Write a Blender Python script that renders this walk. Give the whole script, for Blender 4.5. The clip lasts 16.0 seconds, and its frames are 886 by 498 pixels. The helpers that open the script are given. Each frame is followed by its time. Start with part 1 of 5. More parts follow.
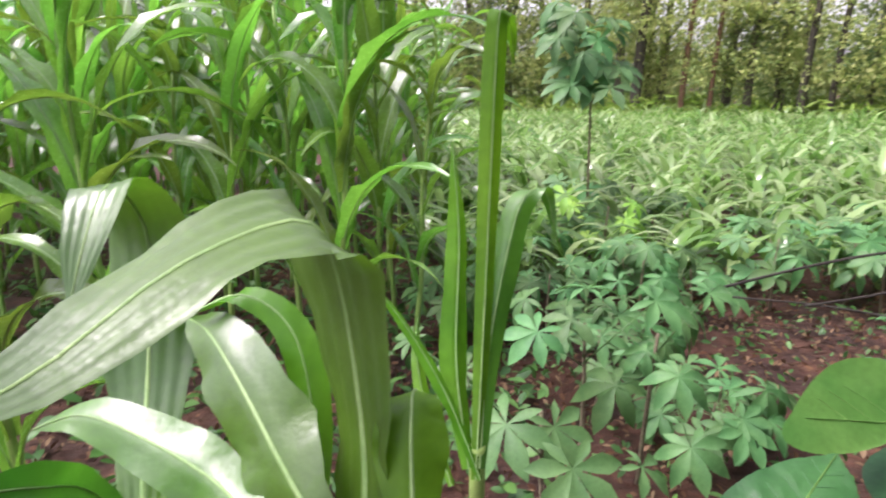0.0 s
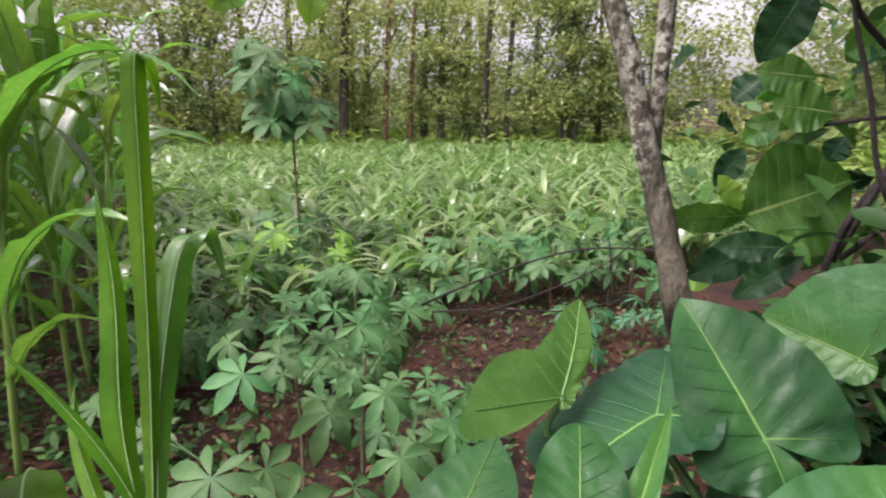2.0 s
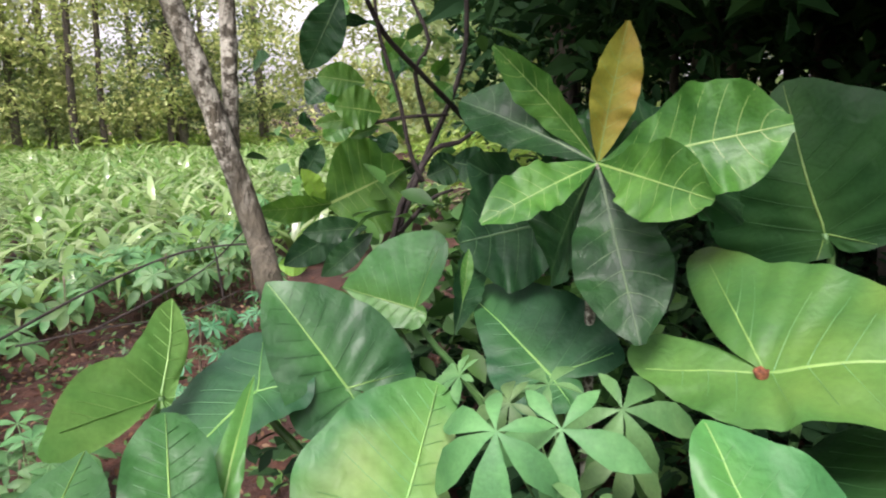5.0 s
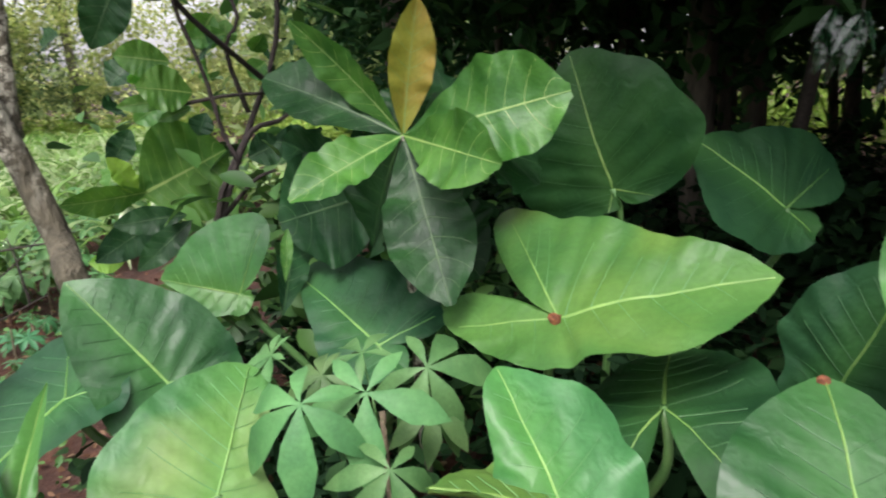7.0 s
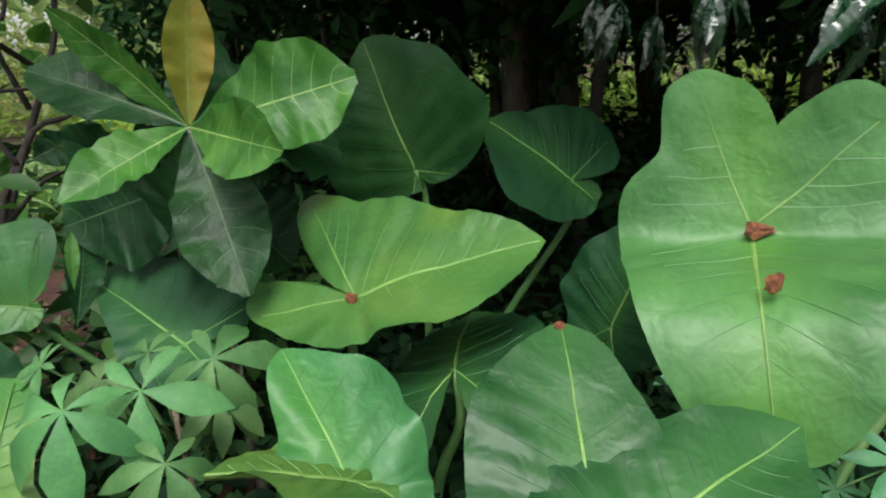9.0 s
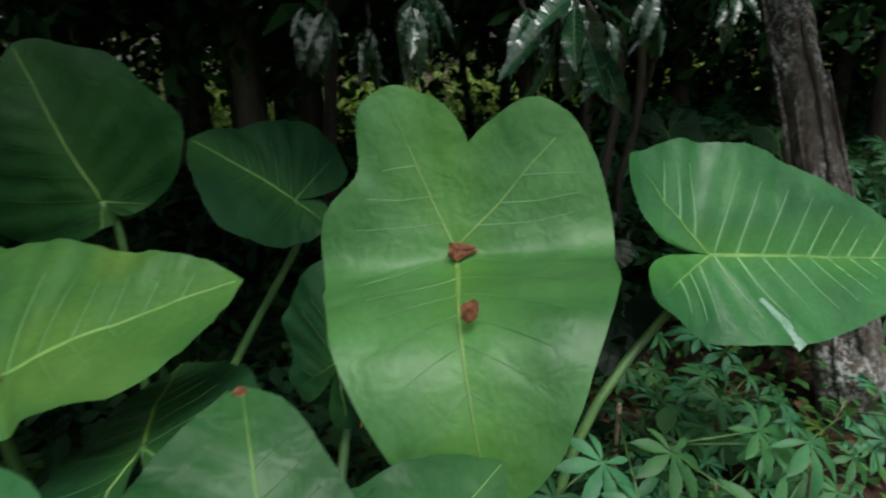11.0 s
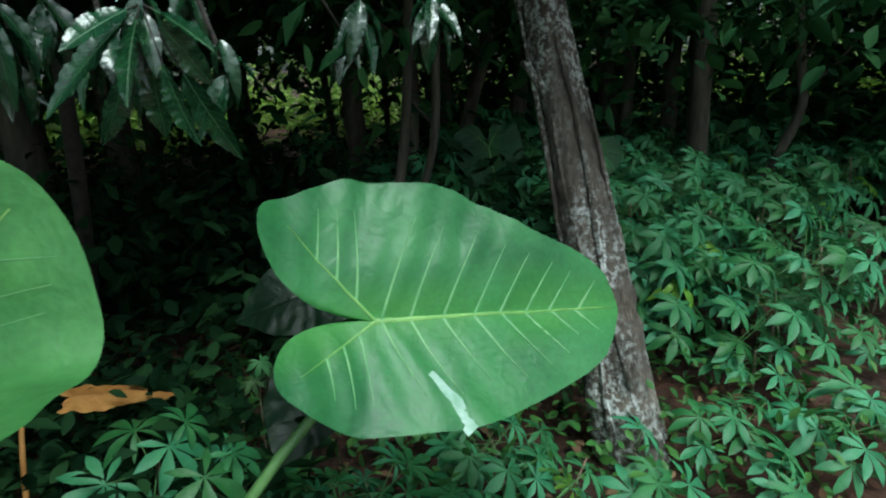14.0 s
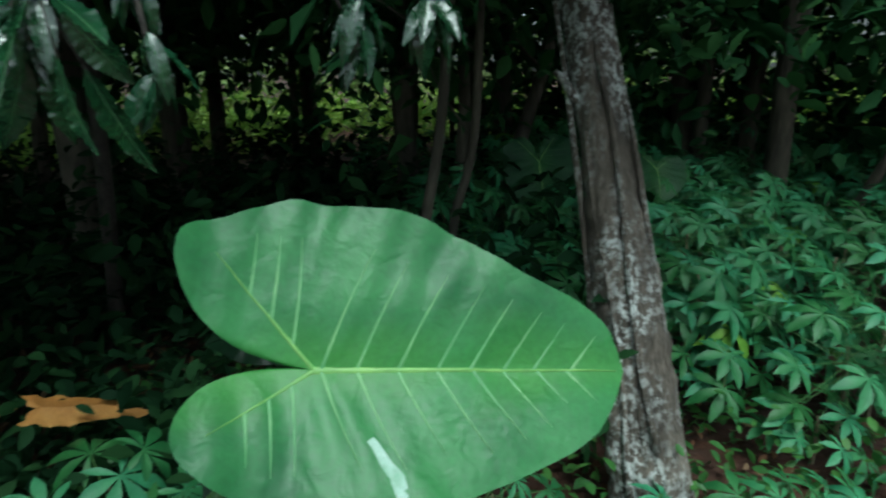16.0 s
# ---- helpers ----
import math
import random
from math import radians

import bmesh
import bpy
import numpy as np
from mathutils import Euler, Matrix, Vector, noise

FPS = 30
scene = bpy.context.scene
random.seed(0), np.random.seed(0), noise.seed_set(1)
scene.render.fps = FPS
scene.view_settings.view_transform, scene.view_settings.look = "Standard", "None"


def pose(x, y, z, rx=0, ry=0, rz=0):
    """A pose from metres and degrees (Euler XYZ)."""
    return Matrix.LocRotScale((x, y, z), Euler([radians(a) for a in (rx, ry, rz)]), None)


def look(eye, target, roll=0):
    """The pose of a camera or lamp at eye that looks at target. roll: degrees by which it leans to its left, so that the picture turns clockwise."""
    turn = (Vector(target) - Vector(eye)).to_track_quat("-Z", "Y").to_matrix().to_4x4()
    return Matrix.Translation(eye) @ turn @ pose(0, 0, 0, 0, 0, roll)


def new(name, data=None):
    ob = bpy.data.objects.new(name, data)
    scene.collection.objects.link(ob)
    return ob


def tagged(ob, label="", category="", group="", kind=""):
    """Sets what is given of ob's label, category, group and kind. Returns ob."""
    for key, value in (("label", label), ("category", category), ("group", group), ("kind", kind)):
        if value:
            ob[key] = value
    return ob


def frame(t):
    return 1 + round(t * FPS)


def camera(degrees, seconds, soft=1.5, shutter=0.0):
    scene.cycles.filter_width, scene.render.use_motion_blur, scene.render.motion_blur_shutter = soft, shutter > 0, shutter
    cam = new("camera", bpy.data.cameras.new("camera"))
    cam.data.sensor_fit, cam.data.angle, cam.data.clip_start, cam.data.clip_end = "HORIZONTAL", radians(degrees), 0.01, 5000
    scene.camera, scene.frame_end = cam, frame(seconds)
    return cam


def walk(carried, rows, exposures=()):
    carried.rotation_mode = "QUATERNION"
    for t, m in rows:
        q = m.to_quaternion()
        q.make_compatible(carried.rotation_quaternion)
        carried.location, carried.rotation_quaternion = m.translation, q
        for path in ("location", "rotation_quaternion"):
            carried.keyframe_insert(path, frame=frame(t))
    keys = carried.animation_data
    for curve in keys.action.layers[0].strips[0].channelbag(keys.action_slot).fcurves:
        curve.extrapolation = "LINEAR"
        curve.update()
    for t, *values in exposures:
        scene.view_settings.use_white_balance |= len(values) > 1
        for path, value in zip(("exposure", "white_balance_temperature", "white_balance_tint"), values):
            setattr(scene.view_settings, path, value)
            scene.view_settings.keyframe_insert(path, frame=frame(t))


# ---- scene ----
cam = camera(70.4, 16.0, soft=2.0, shutter=0.4)
METRES, EYE, TILT = 1.75, 1.25, -15.0
ROWS = [
    (0.0, 0.0, 0.0, 0.0, 0.0, 0.0, -0.0),
    (0.5, 0.023, -0.0151, 0.0016, -5.47, 2.01, 1.96),
    (1.0, 0.0503, -0.0318, -0.0014, -11.9, 3.07, 4.06),
    (1.5, 0.0485, -0.0289, -0.0014, -20.13, 2.32, 5.76),
    (2.0, 0.0403, -0.0245, -0.0, -24.43, 1.62, 6.34),
    (2.5, 0.0347, -0.0218, -0.0011, -31.16, 0.56, 7.35),
    (3.0, 0.0357, -0.0274, -0.0024, -38.68, -0.46, 8.89),
    (3.5, 0.0355, -0.045, -0.0063, -47.84, -1.69, 11.34),
    (4.0, 0.0405, -0.0661, -0.0114, -52.76, -2.75, 12.61),
    (6.5, 0.0496, -0.1444, -0.034, -66.11, -7.52, 15.18),
    (7.0, 0.0549, -0.1545, -0.0375, -71.42, -9.84, 16.64),
    (7.5, 0.0536, -0.1711, -0.0455, -76.95, -11.97, 17.72),
    (8.0, 0.0476, -0.1958, -0.0524, -80.77, -13.31, 18.36),
    (10.5, 0.0541, -0.2643, -0.0768, -99.13, -18.93, 17.54),
    (11.0, 0.1145, -0.2947, -0.0813, -107.8, -21.15, 17.03),
    (11.5, 0.1662, -0.3245, -0.0946, -113.85, -22.93, 16.5),
    (12.0, 0.1814, -0.3409, -0.0995, -115.51, -23.28, 16.26),
    (12.5, 0.1865, -0.3715, -0.1065, -116.1, -23.37, 16.11),
    (13.0, 0.1808, -0.4648, -0.1383, -116.4, -23.47, 15.98),
    (13.5, 0.1625, -0.5777, -0.1533, -116.65, -23.42, 15.92),
    (14.0, 0.1606, -0.6204, -0.1606, -116.97, -23.41, 15.89),
    (14.5, 0.1761, -0.6906, -0.1863, -117.27, -23.32, 15.88),
    (15.0, 0.2066, -0.7725, -0.2023, -117.56, -23.33, 15.8),
    (15.5, 0.2263, -0.7737, -0.2066, -115.47, -22.19, 14.77),
    (16.0, 0.2272, -0.7546, -0.2012, -109.2, -20.72, 14.85),
]
walk(cam, [(t, pose(0, 0, EYE, TILT) @ pose(METRES * x, METRES * y, METRES * z, 90 + pitch, roll, yaw)) for t, x, y, z, yaw, pitch, roll in ROWS],
     exposures=[(0.0, 1.52, 6400, 26), (0.5, 1.42, 6450, 26), (1.0, 1.30, 6500, 28), (1.5, 1.10, 6500, 28), (2.0, 1.04, 6500, 28), (3.0, 1.11, 6500, 28), (3.5, 1.18, 6500, 28), (4.0, 1.44, 6500, 28), (7.0, 1.24, 6500, 20), (8.0, 1.02, 6500, 13), (10.5, 0.37, 6400, 7), (11.0, 0.17, 6350, 6), (11.5, 0.22, 6250, 3), (12.0, 0.42, 5950, -3), (12.5, 0.68, 5900, -3), (13.0, 0.94, 5850, 0), (13.5, 0.64, 5700, -7), (14.5, 0.68, 5700, -7), (15.0, 0.97, 5800, -6), (15.5, 0.99, 5800, -6), (16.0, 0.50, 5600, -10)])

# ---------------------------------------------------------------- sky and sun
world = bpy.data.worlds.new("overcast_sky")
scene.world = world
world.use_nodes = True
wn, wl = world.node_tree.nodes, world.node_tree.links
sky = wn.new("ShaderNodeTexSky")
sky.sky_type, sky.sun_disc = "NISHITA", False
sky.sun_elevation, sky.sun_rotation = radians(61), radians(-93)
sky.air_density, sky.dust_density, sky.ozone_density = 1.0, 4.0, 0.6
pale = wn.new("ShaderNodeHueSaturation")
pale.inputs["Saturation"].default_value = 0.18
wl.new(sky.outputs[0], pale.inputs["Color"])
wl.new(pale.outputs[0], wn["Background"].inputs["Color"])
wn["Background"].inputs["Strength"].default_value = 0.14

sun = new("sun", bpy.data.lights.new("sun", "SUN"))
sun.data.energy, sun.data.angle, sun.data.color = 1.5, radians(25), (1.0, 0.97, 0.92)
sun.matrix_world = look((-8.2, -0.5, 15), (0, 0, 0))


# ---------------------------------------------------------------- materials
def leaf_mat(name, dark, light, rough=0.4, scale=9.0, spec=0.5, through_light=0.25, spread=0.035, bump=0.12, blotch=None, rib_tone=None, pucker=0.0):
    """A living leaf: two greens mixed by noise, waxy gloss, some light passing through."""
    m = bpy.data.materials.new(name)
    m.use_nodes = True
    n, l = m.node_tree.nodes, m.node_tree.links
    bsdf, out = n["Principled BSDF"], n["Material Output"]
    co, info = n.new("ShaderNodeTexCoord"), n.new("ShaderNodeObjectInfo")
    big, fine = n.new("ShaderNodeTexNoise"), n.new("ShaderNodeTexNoise")
    big.inputs["Scale"].default_value, big.inputs["Detail"].default_value = scale, 3
    fine.inputs["Scale"].default_value, fine.inputs["Detail"].default_value = scale * 14, 4
    l.new(co.outputs["Object"], big.inputs["Vector"])
    l.new(co.outputs["Object"], fine.inputs["Vector"])
    ramp = n.new("ShaderNodeValToRGB")
    ramp.color_ramp.elements[0].position, ramp.color_ramp.elements[1].position = 0.36, 0.66
    ramp.color_ramp.elements[0].color, ramp.color_ramp.elements[1].color = (*dark, 1), (*light, 1)
    l.new(big.outputs["Fac"], ramp.inputs["Fac"])
    col = ramp.outputs["Color"]
    if blotch:
        spots, mixb = n.new("ShaderNodeTexNoise"), n.new("ShaderNodeMixRGB")
        spots.inputs["Scale"].default_value = scale * 0.6
        off = n.new("ShaderNodeVectorMath")
        off.inputs[1].default_value = (3.1, 1.7, 5.3)
        l.new(co.outputs["Object"], off.inputs[0])
        l.new(off.outputs[0], spots.inputs["Vector"])
        sr = n.new("ShaderNodeValToRGB")
        sr.color_ramp.elements[0].position, sr.color_ramp.elements[1].position = 0.5, 0.72
        l.new(spots.outputs["Fac"], sr.inputs["Fac"])
        l.new(sr.outputs["Color"], mixb.inputs[0])
        l.new(col, mixb.inputs[1])
        mixb.inputs[2].default_value = (*blotch, 1)
        col = mixb.outputs[0]
    if rib_tone:
        sep, ab, mr, mixr = n.new("ShaderNodeSeparateXYZ"), n.new("ShaderNodeMath"), n.new("ShaderNodeMapRange"), n.new("ShaderNodeMixRGB")
        l.new(co.outputs["Object"], sep.inputs[0])
        ab.operation = "ABSOLUTE"
        l.new(sep.outputs[1], ab.inputs[0])
        wander = n.new("ShaderNodeMath")
        wander.operation = "MULTIPLY_ADD"
        wander.inputs[1].default_value, wander.inputs[2].default_value = 0.22, -0.10
        l.new(big.outputs["Fac"], wander.inputs[0])
        add = n.new("ShaderNodeMath")
        l.new(ab.outputs[0], add.inputs[0])
        l.new(wander.outputs[0], add.inputs[1])
        mr.inputs["From Min"].default_value, mr.inputs["From Max"].default_value = 0.0, 0.10
        mr.inputs["To Min"].default_value, mr.inputs["To Max"].default_value = 0.75, 0.0
        l.new(add.outputs[0], mr.inputs["Value"])
        l.new(mr.outputs["Result"], mixr.inputs[0])
        l.new(col, mixr.inputs[1])
        mixr.inputs[2].default_value = (*rib_tone, 1)
        col = mixr.outputs[0]
    grain = n.new("ShaderNodeMixRGB")
    grain.blend_type, grain.inputs[0].default_value = "OVERLAY", 0.25
    l.new(col, grain.inputs[1])
    l.new(fine.outputs["Fac"], grain.inputs[2])
    hue = n.new("ShaderNodeHueSaturation")
    vary = n.new("ShaderNodeMapRange")
    vary.inputs["To Min"].default_value, vary.inputs["To Max"].default_value = 0.5 - spread * 0.35, 0.5 + spread * 0.2
    l.new(info.outputs["Random"], vary.inputs["Value"])
    l.new(vary.outputs["Result"], hue.inputs["Hue"])
    bri = n.new("ShaderNodeMapRange")
    bri.inputs["To Min"].default_value, bri.inputs["To Max"].default_value = 1 - spread * 3, 1 + spread * 3
    l.new(info.outputs["Random"], bri.inputs["Value"])
    l.new(bri.outputs["Result"], hue.inputs["Value"])
    l.new(grain.outputs[0], hue.inputs["Color"])
    l.new(hue.outputs[0], bsdf.inputs["Base Color"])
    bsdf.inputs["Specular IOR Level"].default_value = spec
    rr = n.new("ShaderNodeMapRange")
    rr.inputs["To Min"].default_value, rr.inputs["To Max"].default_value = rough - 0.1, rough + 0.12
    l.new(fine.outputs["Fac"], rr.inputs["Value"])
    l.new(rr.outputs["Result"], bsdf.inputs["Roughness"])
    bp = n.new("ShaderNodeBump")
    bp.inputs["Strength"].default_value, bp.inputs["Distance"].default_value = bump, 0.01
    l.new(fine.outputs["Fac"], bp.inputs["Height"])
    if pucker:
        mid, pb = n.new("ShaderNodeTexNoise"), n.new("ShaderNodeBump")
        mid.inputs["Scale"].default_value, mid.inputs["Detail"].default_value, mid.inputs["Distortion"].default_value = 26, 2.5, 0.6
        l.new(co.outputs["Object"], mid.inputs["Vector"])
        pb.inputs["Strength"].default_value, pb.inputs["Distance"].default_value = pucker, 0.012
        l.new(mid.outputs["Fac"], pb.inputs["Height"])
        l.new(pb.outputs[0], bp.inputs["Normal"])
    l.new(bp.outputs[0], bsdf.inputs["Normal"])
    tl, mix = n.new("ShaderNodeBsdfTranslucent"), n.new("ShaderNodeMixShader")
    warm = n.new("ShaderNodeMixRGB")
    warm.blend_type, warm.inputs[0].default_value, warm.inputs[2].default_value = "MULTIPLY", 0.6, (1.0, 1.0, 0.35, 1)
    l.new(hue.outputs[0], warm.inputs[1])
    l.new(warm.outputs[0], tl.inputs["Color"])
    mix.inputs[0].default_value = through_light
    l.new(bsdf.outputs[0], mix.inputs[1])
    l.new(tl.outputs[0], mix.inputs[2])
    l.new(mix.outputs[0], out.inputs["Surface"])
    return m


def stuff_mat(name, colours, rough=0.5, through_light=0.25, spec=0.4):
    """Leaves joined into one mesh: each island takes its own tone."""
    m = bpy.data.materials.new(name)
    m.use_nodes = True
    n, l = m.node_tree.nodes, m.node_tree.links
    bsdf, out = n["Principled BSDF"], n["Material Output"]
    geo, ramp = n.new("ShaderNodeNewGeometry"), n.new("ShaderNodeValToRGB")
    for i, c in enumerate(colours):
        e = ramp.color_ramp.elements[i] if i < 2 else ramp.color_ramp.elements.new(1.0)
        e.position, e.color = i / (len(colours) - 1), (*c, 1)
    l.new(geo.outputs["Random Per Island"], ramp.inputs["Fac"])
    co, big = n.new("ShaderNodeTexCoord"), n.new("ShaderNodeTexNoise")
    big.inputs["Scale"].default_value = 1.3
    l.new(co.outputs["Object"], big.inputs["Vector"])
    mul = n.new("ShaderNodeMixRGB")
    mul.blend_type, mul.inputs[0].default_value = "OVERLAY", 0.5
    l.new(ramp.outputs[0], mul.inputs[1])
    l.new(big.outputs["Fac"], mul.inputs[2])
    l.new(mul.outputs[0], bsdf.inputs["Base Color"])
    bsdf.inputs["Roughness"].default_value, bsdf.inputs["Specular IOR Level"].default_value = rough, spec
    tl, mix = n.new("ShaderNodeBsdfTranslucent"), n.new("ShaderNodeMixShader")
    l.new(mul.outputs[0], tl.inputs["Color"])
    mix.inputs[0].default_value = through_light
    l.new(bsdf.outputs[0], mix.inputs[1])
    l.new(tl.outputs[0], mix.inputs[2])
    l.new(mix.outputs[0], out.inputs["Surface"])
    return m


def rough_mat(name, colours, stops, scale, rough=0.85, bump=0.5, stretch=(1, 1, 1), fine=6.0, distance=0.02, patch=None):
    """Soil and bark: noise ramp of several tones, fine grain, strong relief, optional pale patches."""
    m = bpy.data.materials.new(name)
    m.use_nodes = True
    n, l = m.node_tree.nodes, m.node_tree.links
    bsdf = n["Principled BSDF"]
    co, mp = n.new("ShaderNodeTexCoord"), n.new("ShaderNodeMapping")
    mp.inputs["Scale"].default_value = stretch
    l.new(co.outputs["Object"], mp.inputs["Vector"])
    a, b = n.new("ShaderNodeTexNoise"), n.new("ShaderNodeTexNoise")
    a.inputs["Scale"].default_value, a.inputs["Detail"].default_value, a.inputs["Roughness"].default_value = scale, 8, 0.65
    b.inputs["Scale"].default_value, b.inputs["Detail"].default_value = scale * fine, 5
    l.new(mp.outputs[0], a.inputs["Vector"])
    l.new(mp.outputs[0], b.inputs["Vector"])
    ramp = n.new("ShaderNodeValToRGB")
    for i, (c, s) in enumerate(zip(colours, stops)):
        e = ramp.color_ramp.elements[i] if i < 2 else ramp.color_ramp.elements.new(s)
        e.position, e.color = s, (*c, 1)
    l.new(a.outputs["Fac"], ramp.inputs["Fac"])
    g = n.new("ShaderNodeMixRGB")
    g.blend_type, g.inputs[0].default_value = "OVERLAY", 0.7
    l.new(ramp.outputs[0], g.inputs[1])
    l.new(b.outputs["Fac"], g.inputs[2])
    col = g.outputs[0]
    if patch:
        colour, low, high, pscale = patch
        p, pr, pm = n.new("ShaderNodeTexNoise"), n.new("ShaderNodeValToRGB"), n.new("ShaderNodeMixRGB")
        p.inputs["Scale"].default_value, p.inputs["Detail"].default_value, p.inputs["Roughness"].default_value = pscale, 6, 0.7
        l.new(co.outputs["Object"], p.inputs["Vector"])
        pr.color_ramp.elements[0].position, pr.color_ramp.elements[1].position = low, high
        l.new(p.outputs["Fac"], pr.inputs["Fac"])
        big, br, both = n.new("ShaderNodeTexNoise"), n.new("ShaderNodeValToRGB"), n.new("ShaderNodeMath")
        big.inputs["Scale"].default_value, big.inputs["Detail"].default_value = pscale * 0.16, 3
        l.new(mp.outputs[0], big.inputs["Vector"])
        br.color_ramp.elements[0].position, br.color_ramp.elements[1].position = 0.42, 0.6
        l.new(big.outputs["Fac"], br.inputs["Fac"])
        both.operation = "MULTIPLY"
        l.new(pr.outputs[0], both.inputs[0])
        l.new(br.outputs[0], both.inputs[1])
        l.new(both.outputs[0], pm.inputs[0])
        l.new(col, pm.inputs[1])
        pm.inputs[2].default_value = (*colour, 1)
        col = pm.outputs[0]
    l.new(col, bsdf.inputs["Base Color"])
    bsdf.inputs["Roughness"].default_value = rough
    bp = n.new("ShaderNodeBump")
    bp.inputs["Strength"].default_value, bp.inputs["Distance"].default_value = bump, distance
    l.new(b.outputs["Fac"], bp.inputs["Height"])
    l.new(bp.outputs[0], bsdf.inputs["Normal"])
    return m


TARO = leaf_mat("taro_leaf", (0.018, 0.098, 0.027), (0.049, 0.182, 0.052), 0.43, 7, spec=0.33, through_light=0.2, bump=0.07, pucker=0.34, rib_tone=(0.075, 0.235, 0.045))
TARO_BRIGHT = leaf_mat("taro_leaf_bright", (0.030, 0.138, 0.034), (0.080, 0.250, 0.070), 0.42, 7, spec=0.33, through_light=0.2, bump=0.07, pucker=0.34, rib_tone=(0.09, 0.28, 0.05))
TARO_BLOTCHED = leaf_mat("taro_leaf_blotched", (0.026, 0.110, 0.034), (0.060, 0.180, 0.050), 0.43, 5, spec=0.33, through_light=0.2, bump=0.07, pucker=0.34, blotch=(0.22, 0.30, 0.09), rib_tone=(0.09, 0.23, 0.045))
TARO_YELLOW = leaf_mat("taro_leaf_yellowing", (0.030, 0.125, 0.030), (0.066, 0.190, 0.040), 0.43, 6, spec=0.33, through_light=0.22, bump=0.07, pucker=0.34, blotch=(0.12, 0.235, 0.045), rib_tone=(0.08, 0.21, 0.04))
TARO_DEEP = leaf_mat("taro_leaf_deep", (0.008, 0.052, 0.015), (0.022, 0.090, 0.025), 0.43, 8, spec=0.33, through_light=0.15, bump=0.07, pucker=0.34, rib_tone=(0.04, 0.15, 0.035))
# Near-black copy of the taro leaf: deep shade is put into its colour.
TARO_SHADED = leaf_mat("taro_leaf_shade_black", (0.002, 0.009, 0.004), (0.004, 0.015, 0.006), 0.4, 8, spec=0.12, through_light=0.05, bump=0.07, pucker=0.3)
# Yellowish leaf; its backlit look is also put into this lighter green.
TARO_PALE = leaf_mat("taro_leaf_pale_backlit", (0.075, 0.21, 0.042), (0.14, 0.30, 0.07), 0.42, 7, through_light=0.45)
# Dark leaves, lowered further to paint the shade over their plants.
TARO_DARK = leaf_mat("taro_leaf_dark_shaded", (0.009, 0.048, 0.018), (0.019, 0.076, 0.026), 0.5, 8, spec=0.28, through_light=0.15, bump=0.07, pucker=0.28, rib_tone=(0.035, 0.13, 0.03))
TARO_RIB = leaf_mat("taro_midrib", (0.12, 0.27, 0.06), (0.20, 0.37, 0.09), 0.45, 20, through_light=0.1)
TARO_VEIN_PALE = leaf_mat("taro_vein_pale", (0.09, 0.245, 0.085), (0.16, 0.33, 0.125), 0.45, 20, through_light=0.1)
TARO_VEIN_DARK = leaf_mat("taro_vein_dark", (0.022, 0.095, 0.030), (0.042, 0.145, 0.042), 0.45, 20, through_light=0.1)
TARO_VEIN = leaf_mat("taro_vein", (0.05, 0.185, 0.055), (0.11, 0.27, 0.085), 0.45, 20, through_light=0.1)
PETIOLE = leaf_mat("green_petiole", (0.06, 0.155, 0.045), (0.11, 0.235, 0.07), 0.4, 12, through_light=0.05)
MAIZE = leaf_mat("maize_leaf", (0.036, 0.160, 0.013), (0.085, 0.265, 0.022), 0.36, 6, spec=1.0, through_light=0.4, spread=0.09)
# Saturated copy of MAIZE that paints the look of backlit blades.
MAIZE_VIVID = leaf_mat("maize_leaf_backlit", (0.055, 0.20, 0.010), (0.125, 0.33, 0.016), 0.45, 6, spec=0.4, through_light=0.5, spread=0.05)
# Brighter copy of MAIZE: strong light on the rows is in its colour.
MAIZE_FIELD = leaf_mat("field_maize_leaf_lit", (0.095, 0.26, 0.036), (0.19, 0.42, 0.075), 0.24, 6, spec=1.0, through_light=0.55, spread=0.1)
MAIZE_RIB = leaf_mat("maize_midrib", (0.20, 0.37, 0.12), (0.30, 0.47, 0.18), 0.45, 15, through_light=0.1)
MAIZE_STEM = leaf_mat("maize_stalk", (0.18, 0.36, 0.07), (0.32, 0.48, 0.14), 0.45, 10, through_light=0.1)
CASSAVA = leaf_mat("cassava_leaf", (0.054, 0.160, 0.050), (0.112, 0.255, 0.088), 0.5, 12, spec=0.35, through_light=0.25, spread=0.08)
CASSAVA_DEEP = leaf_mat("cassava_leaf_shaded_kind", (0.032, 0.150, 0.058), (0.066, 0.220, 0.088), 0.48, 12, spec=0.4, through_light=0.2, spread=0.1)
CASSAVA_NEW = leaf_mat("cassava_leaf_young", (0.15, 0.36, 0.04), (0.24, 0.46, 0.06), 0.5, 12, through_light=0.3)
CASSAVA_STEM = rough_mat("cassava_stem", [(0.10, 0.08, 0.05), (0.22, 0.18, 0.12), (0.16, 0.20, 0.08)], (0.3, 0.55, 0.75), 30)
BROAD = leaf_mat("broad_leaf_bright", (0.036, 0.145, 0.022), (0.085, 0.245, 0.038), 0.42, 10, pucker=0.35, through_light=0.42)
# Overshadowed rear leaves: their shade is put into this darker green.
BROAD_DARK = leaf_mat("broad_leaf_dark_shaded", (0.007, 0.034, 0.012), (0.016, 0.064, 0.020), 0.42, 10, spec=0.22, pucker=0.35, through_light=0.12)
BROAD_OLD = leaf_mat("broad_leaf_yellow", (0.22, 0.18, 0.02), (0.34, 0.27, 0.04), 0.45, 9, through_light=0.3, blotch=(0.24, 0.30, 0.04))
